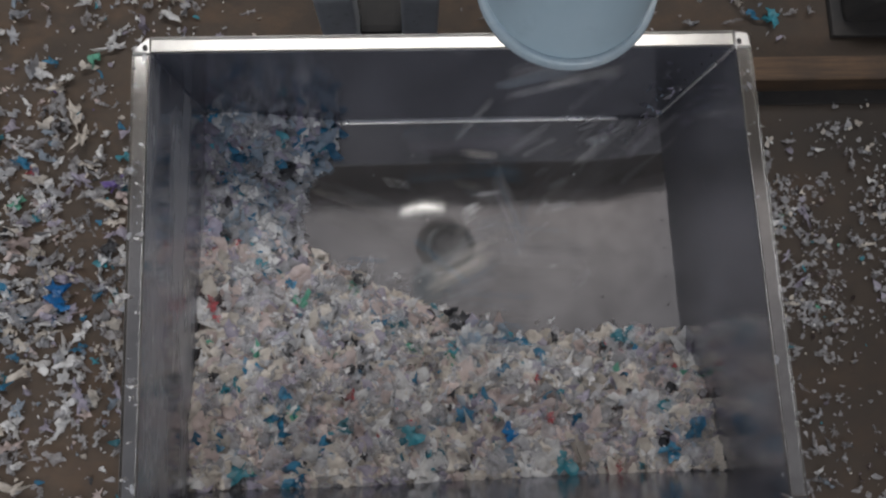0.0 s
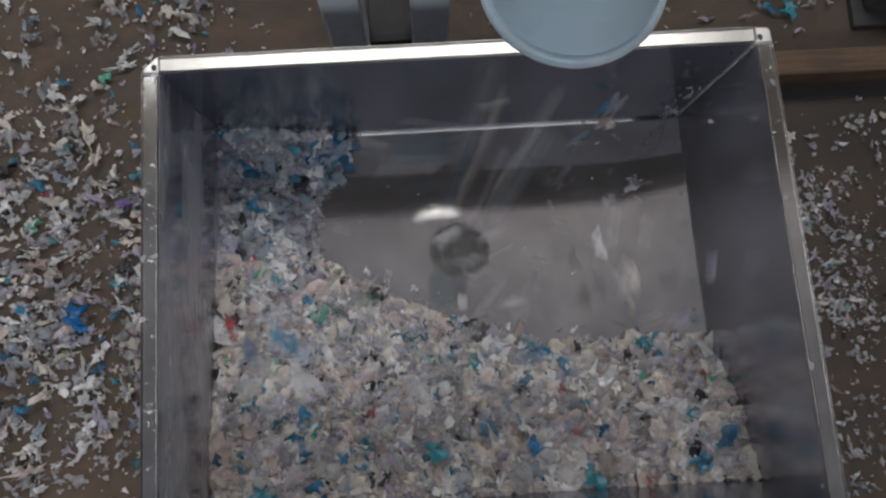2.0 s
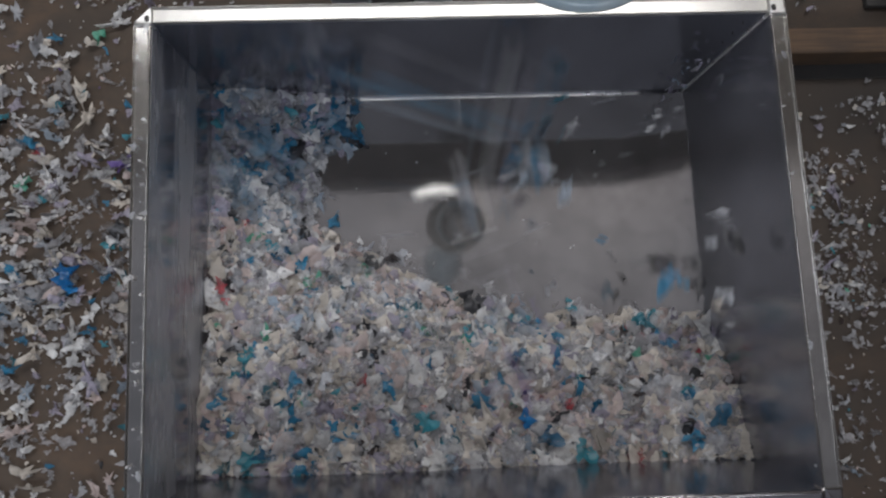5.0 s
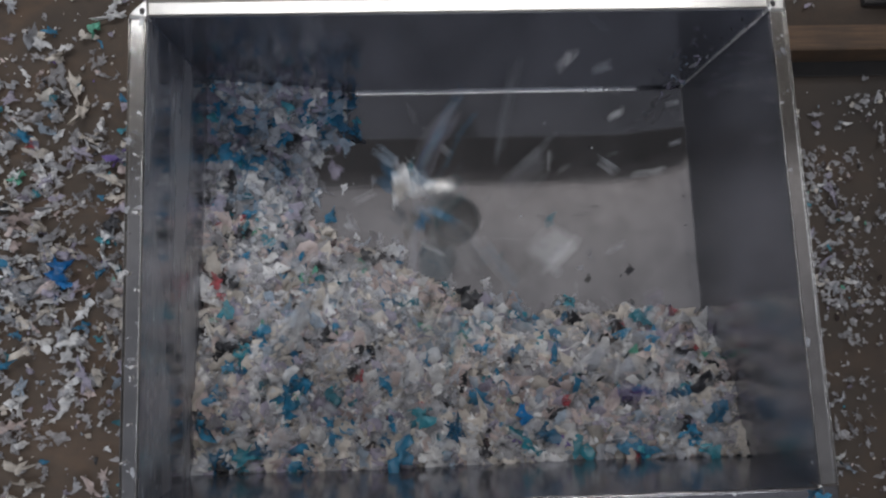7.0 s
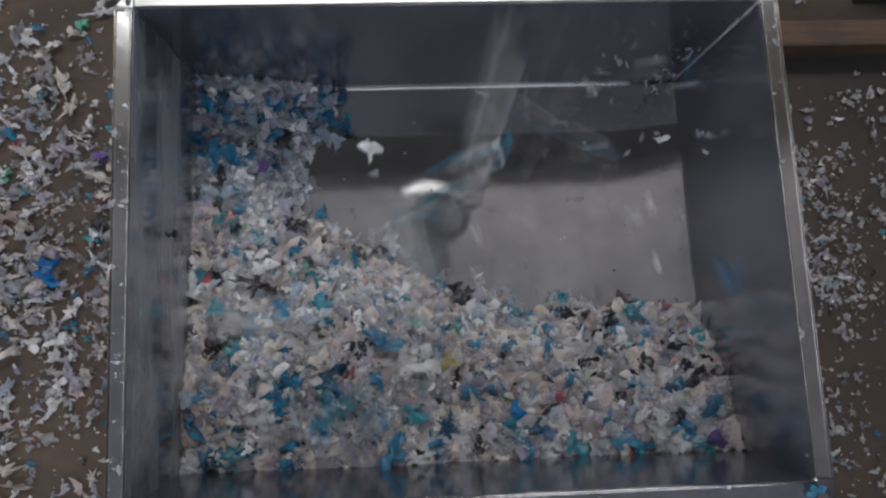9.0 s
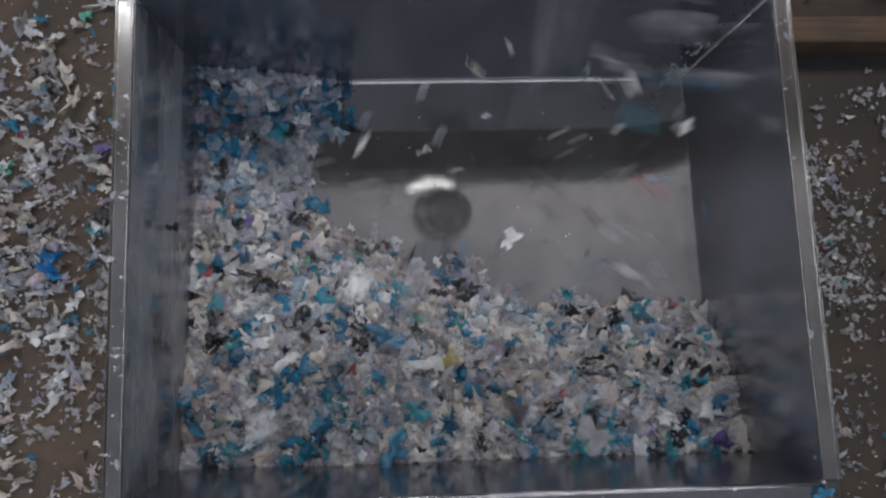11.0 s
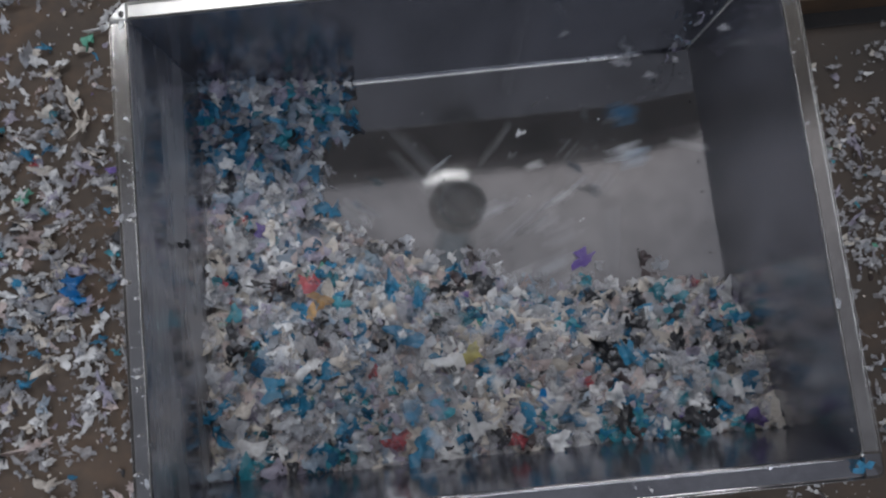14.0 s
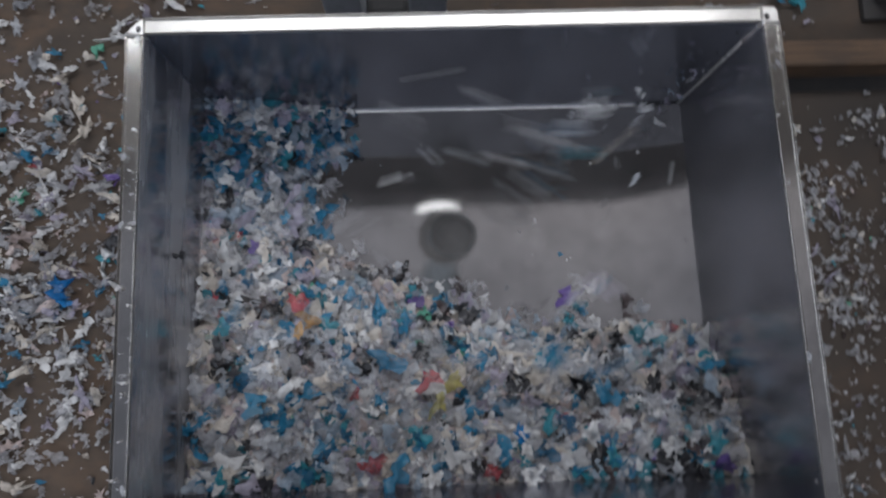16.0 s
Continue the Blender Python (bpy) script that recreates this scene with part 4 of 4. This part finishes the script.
def motions():
    walk(duct, [(t, pose(x, y, DZ)) for t, x, y in DUCT_SWAY])
    r = random.Random(31)
    for _ in range(200):
        stir(r)
    r = random.Random(23)
    jobs = [(c, s, t, (x, y, heap_height(x, y, t / 16) + 0.024)) for c, s, t, x, y in NOTED]
    jobs.append(("blue", 0.018, 6.6, (0.57, -0.405, BH + 0.014)))
    jobs.append(("black", 0.022, 7.5, (-BX + 0.012, 0.077, 0.256)))
    for c, s, t, x in (("white", 0.022, 11.9, -0.235), ("white", 0.016, 12.0, -0.17), ("blue", 0.016, 12.1, -0.1), ("grey", 0.02, 12.2, -0.2)):
        jobs.append((c, s, t, (x, BY0 - 0.02, BH + 0.014)))
    for k in range(232):
        t = -0.2 + 17.0 * (k + r.random()) / 232
        late = min(1.0, max(0.0, t / 16))
        if r.random() < 0.12:  # over the rim to the floor
            sx = r.choice((-1, -1, 1))
            place = (sx * r.uniform(0.68, 1.3), r.uniform(-0.6, 0.8), FZ + 0.015)
        else:
            x, y = heap_spot(r, late, 0.004)
            place = (x, y, max(0.008, heap_height(x, y, late * 0.8) + 0.006))
        warm = r.random() > 0.5 + 1.5 * late
        blend = HEAP_MIX if warm else LATE_MIX
        if place[0] < -0.25 and place[1] > 0.12:
            blend = CORNER_MIX
        elif place[0] > 0.25 and not warm:
            blend = RIGHT_MIX
        if r.random() < 0.5:
            blend = STIRRED_MIX
        jobs.append((patchy(r, place[0], place[1], blend), r.choice((0.012, 0.015, 0.019, 0.024, 0.03)), t, place))
    for k in range(230):  # puffs of several scraps that travel together
        t = 0.1 + 16.4 * (k + r.random()) / 230
        late = min(1.0, t / 16)
        x, y = heap_spot(r, late, 0.02)
        jobs.append(("puff", late, t, (x, y, max(0.01, heap_height(x, y, late * 0.8) + 0.004))))
    for colour, size, land, place in jobs:
        flown = r.uniform(0.45, 0.8) if colour == "puff" else r.uniform(0.8, 1.6)
        a, q = r.uniform(0, 6.28), (0.02 if colour == "puff" else 0.06) * math.sqrt(r.random())
        mouth = Vector((DX + q * math.cos(a), DY + q * math.sin(a), DZ + 0.05))
        park = Vector((DX + LEAN[0] + r.uniform(-0.035, 0.035), DY + LEAN[1] + r.uniform(-0.035, 0.035), DZ + r.uniform(2.55, 3.2)))
        swirl = Vector((r.uniform(-0.2, 0.48), r.uniform(-0.12, 0.4), r.uniform(0.06, 0.3)))
        far = Vector((r.uniform(-0.5, 0.5), r.uniform(-0.32, 0.4), r.uniform(0.58, 0.76) if r.random() < 0.06 else r.uniform(0.15, 0.66)))
        eddy = Vector((r.uniform(-0.48, 0.5), r.uniform(-0.3, 0.4), r.uniform(0.12, 0.5)))
        end = Vector(place)
        if place[2] < 0 or place[2] > 0.4:
            far = Vector((end.x * 0.85, end.y, r.uniform(0.55, 0.8)))
            swirl.z = 0.4
        over = end.lerp(far, 0.3) + Vector((r.uniform(-0.05, 0.05), r.uniform(-0.03, 0.05), r.uniform(0.02, 0.1)))
        over.x = min(0.52, max(-0.52, over.x)) if abs(end.x) < BX else over.x
        over.y = min(0.41, max(-0.35, over.y)) if abs(end.x) < BX else over.y
        if end.z < 0:
            over.z = max(over.z, 0.5) if abs(over.x) < 0.64 else over.z
        t0 = land - flown
        stops = [(t0 - 0.14, park), (t0, mouth), (t0 + flown * 0.18, swirl), (t0 + flown * 0.4, eddy), (t0 + flown * 0.65, far), (t0 + flown * 0.86, over), (land, end)]
        turns = [(r.uniform(-35, 35), r.uniform(-35, 35), r.uniform(0, 360))]
        for _ in range(6):
            p = turns[-1]
            turns.append(tuple(v + r.choice((-1, 1)) * r.uniform(15, 45) for v in p))
        turns = turns[::-1]
        keys = [(t, p, w) for (t, p), w in zip(stops, turns)]
        rows = []
        if keys[0][0] > 0.05:
            rows.append((0.0, keys[0][1], keys[0][2]))
        for (ta, pa, wa), (tb, pb, wb) in zip(keys, keys[1:]):
            if ta <= 0 < tb:
                f = -ta / (tb - ta)
                rows.append((0.0, pa.lerp(pb, f), tuple(u + (v - u) * f for u, v in zip(wa, wb))))
            if ta < 16 <= tb:
                f = (16 - ta) / (tb - ta)
                rows.append((16.0, pa.lerp(pb, f), tuple(u + (v - u) * f for u, v in zip(wa, wb))))
        rows += [k for k in keys if 0.04 < k[0] < 15.96]
        rows.sort(key=lambda k: k[0])
        if not rows or rows[0][0] > 0:
            rows.insert(0, (0.0, *(keys[-1][1:] if not rows else rows[0][1:])))
        if rows[-1][0] < 16:
            rows.append((16.0, *rows[-1][1:]))
        words = "blown from the duct to the floor" if end.z < 0 else "blown from the duct onto the heap"
        k = r.randrange(32, 56) if colour in ("black", "brown") else r.randrange(80, 136)
        if colour in ("black", "brown"):
            size = min(size, 0.05)
        if colour == "puff":
            fl = puff(r, size, end, Matrix.LocRotScale(None, Euler([radians(v) for v in turns[-1]]), None))
        elif colour == "printed":
            fl = printed_flake(size)
        else:
            fl = lone_flake(colour, k, size, words, "flying flakes")
        if fl:
            walk(fl, [(t, pose(*p, *w)) for t, p, w in rows])


motions()
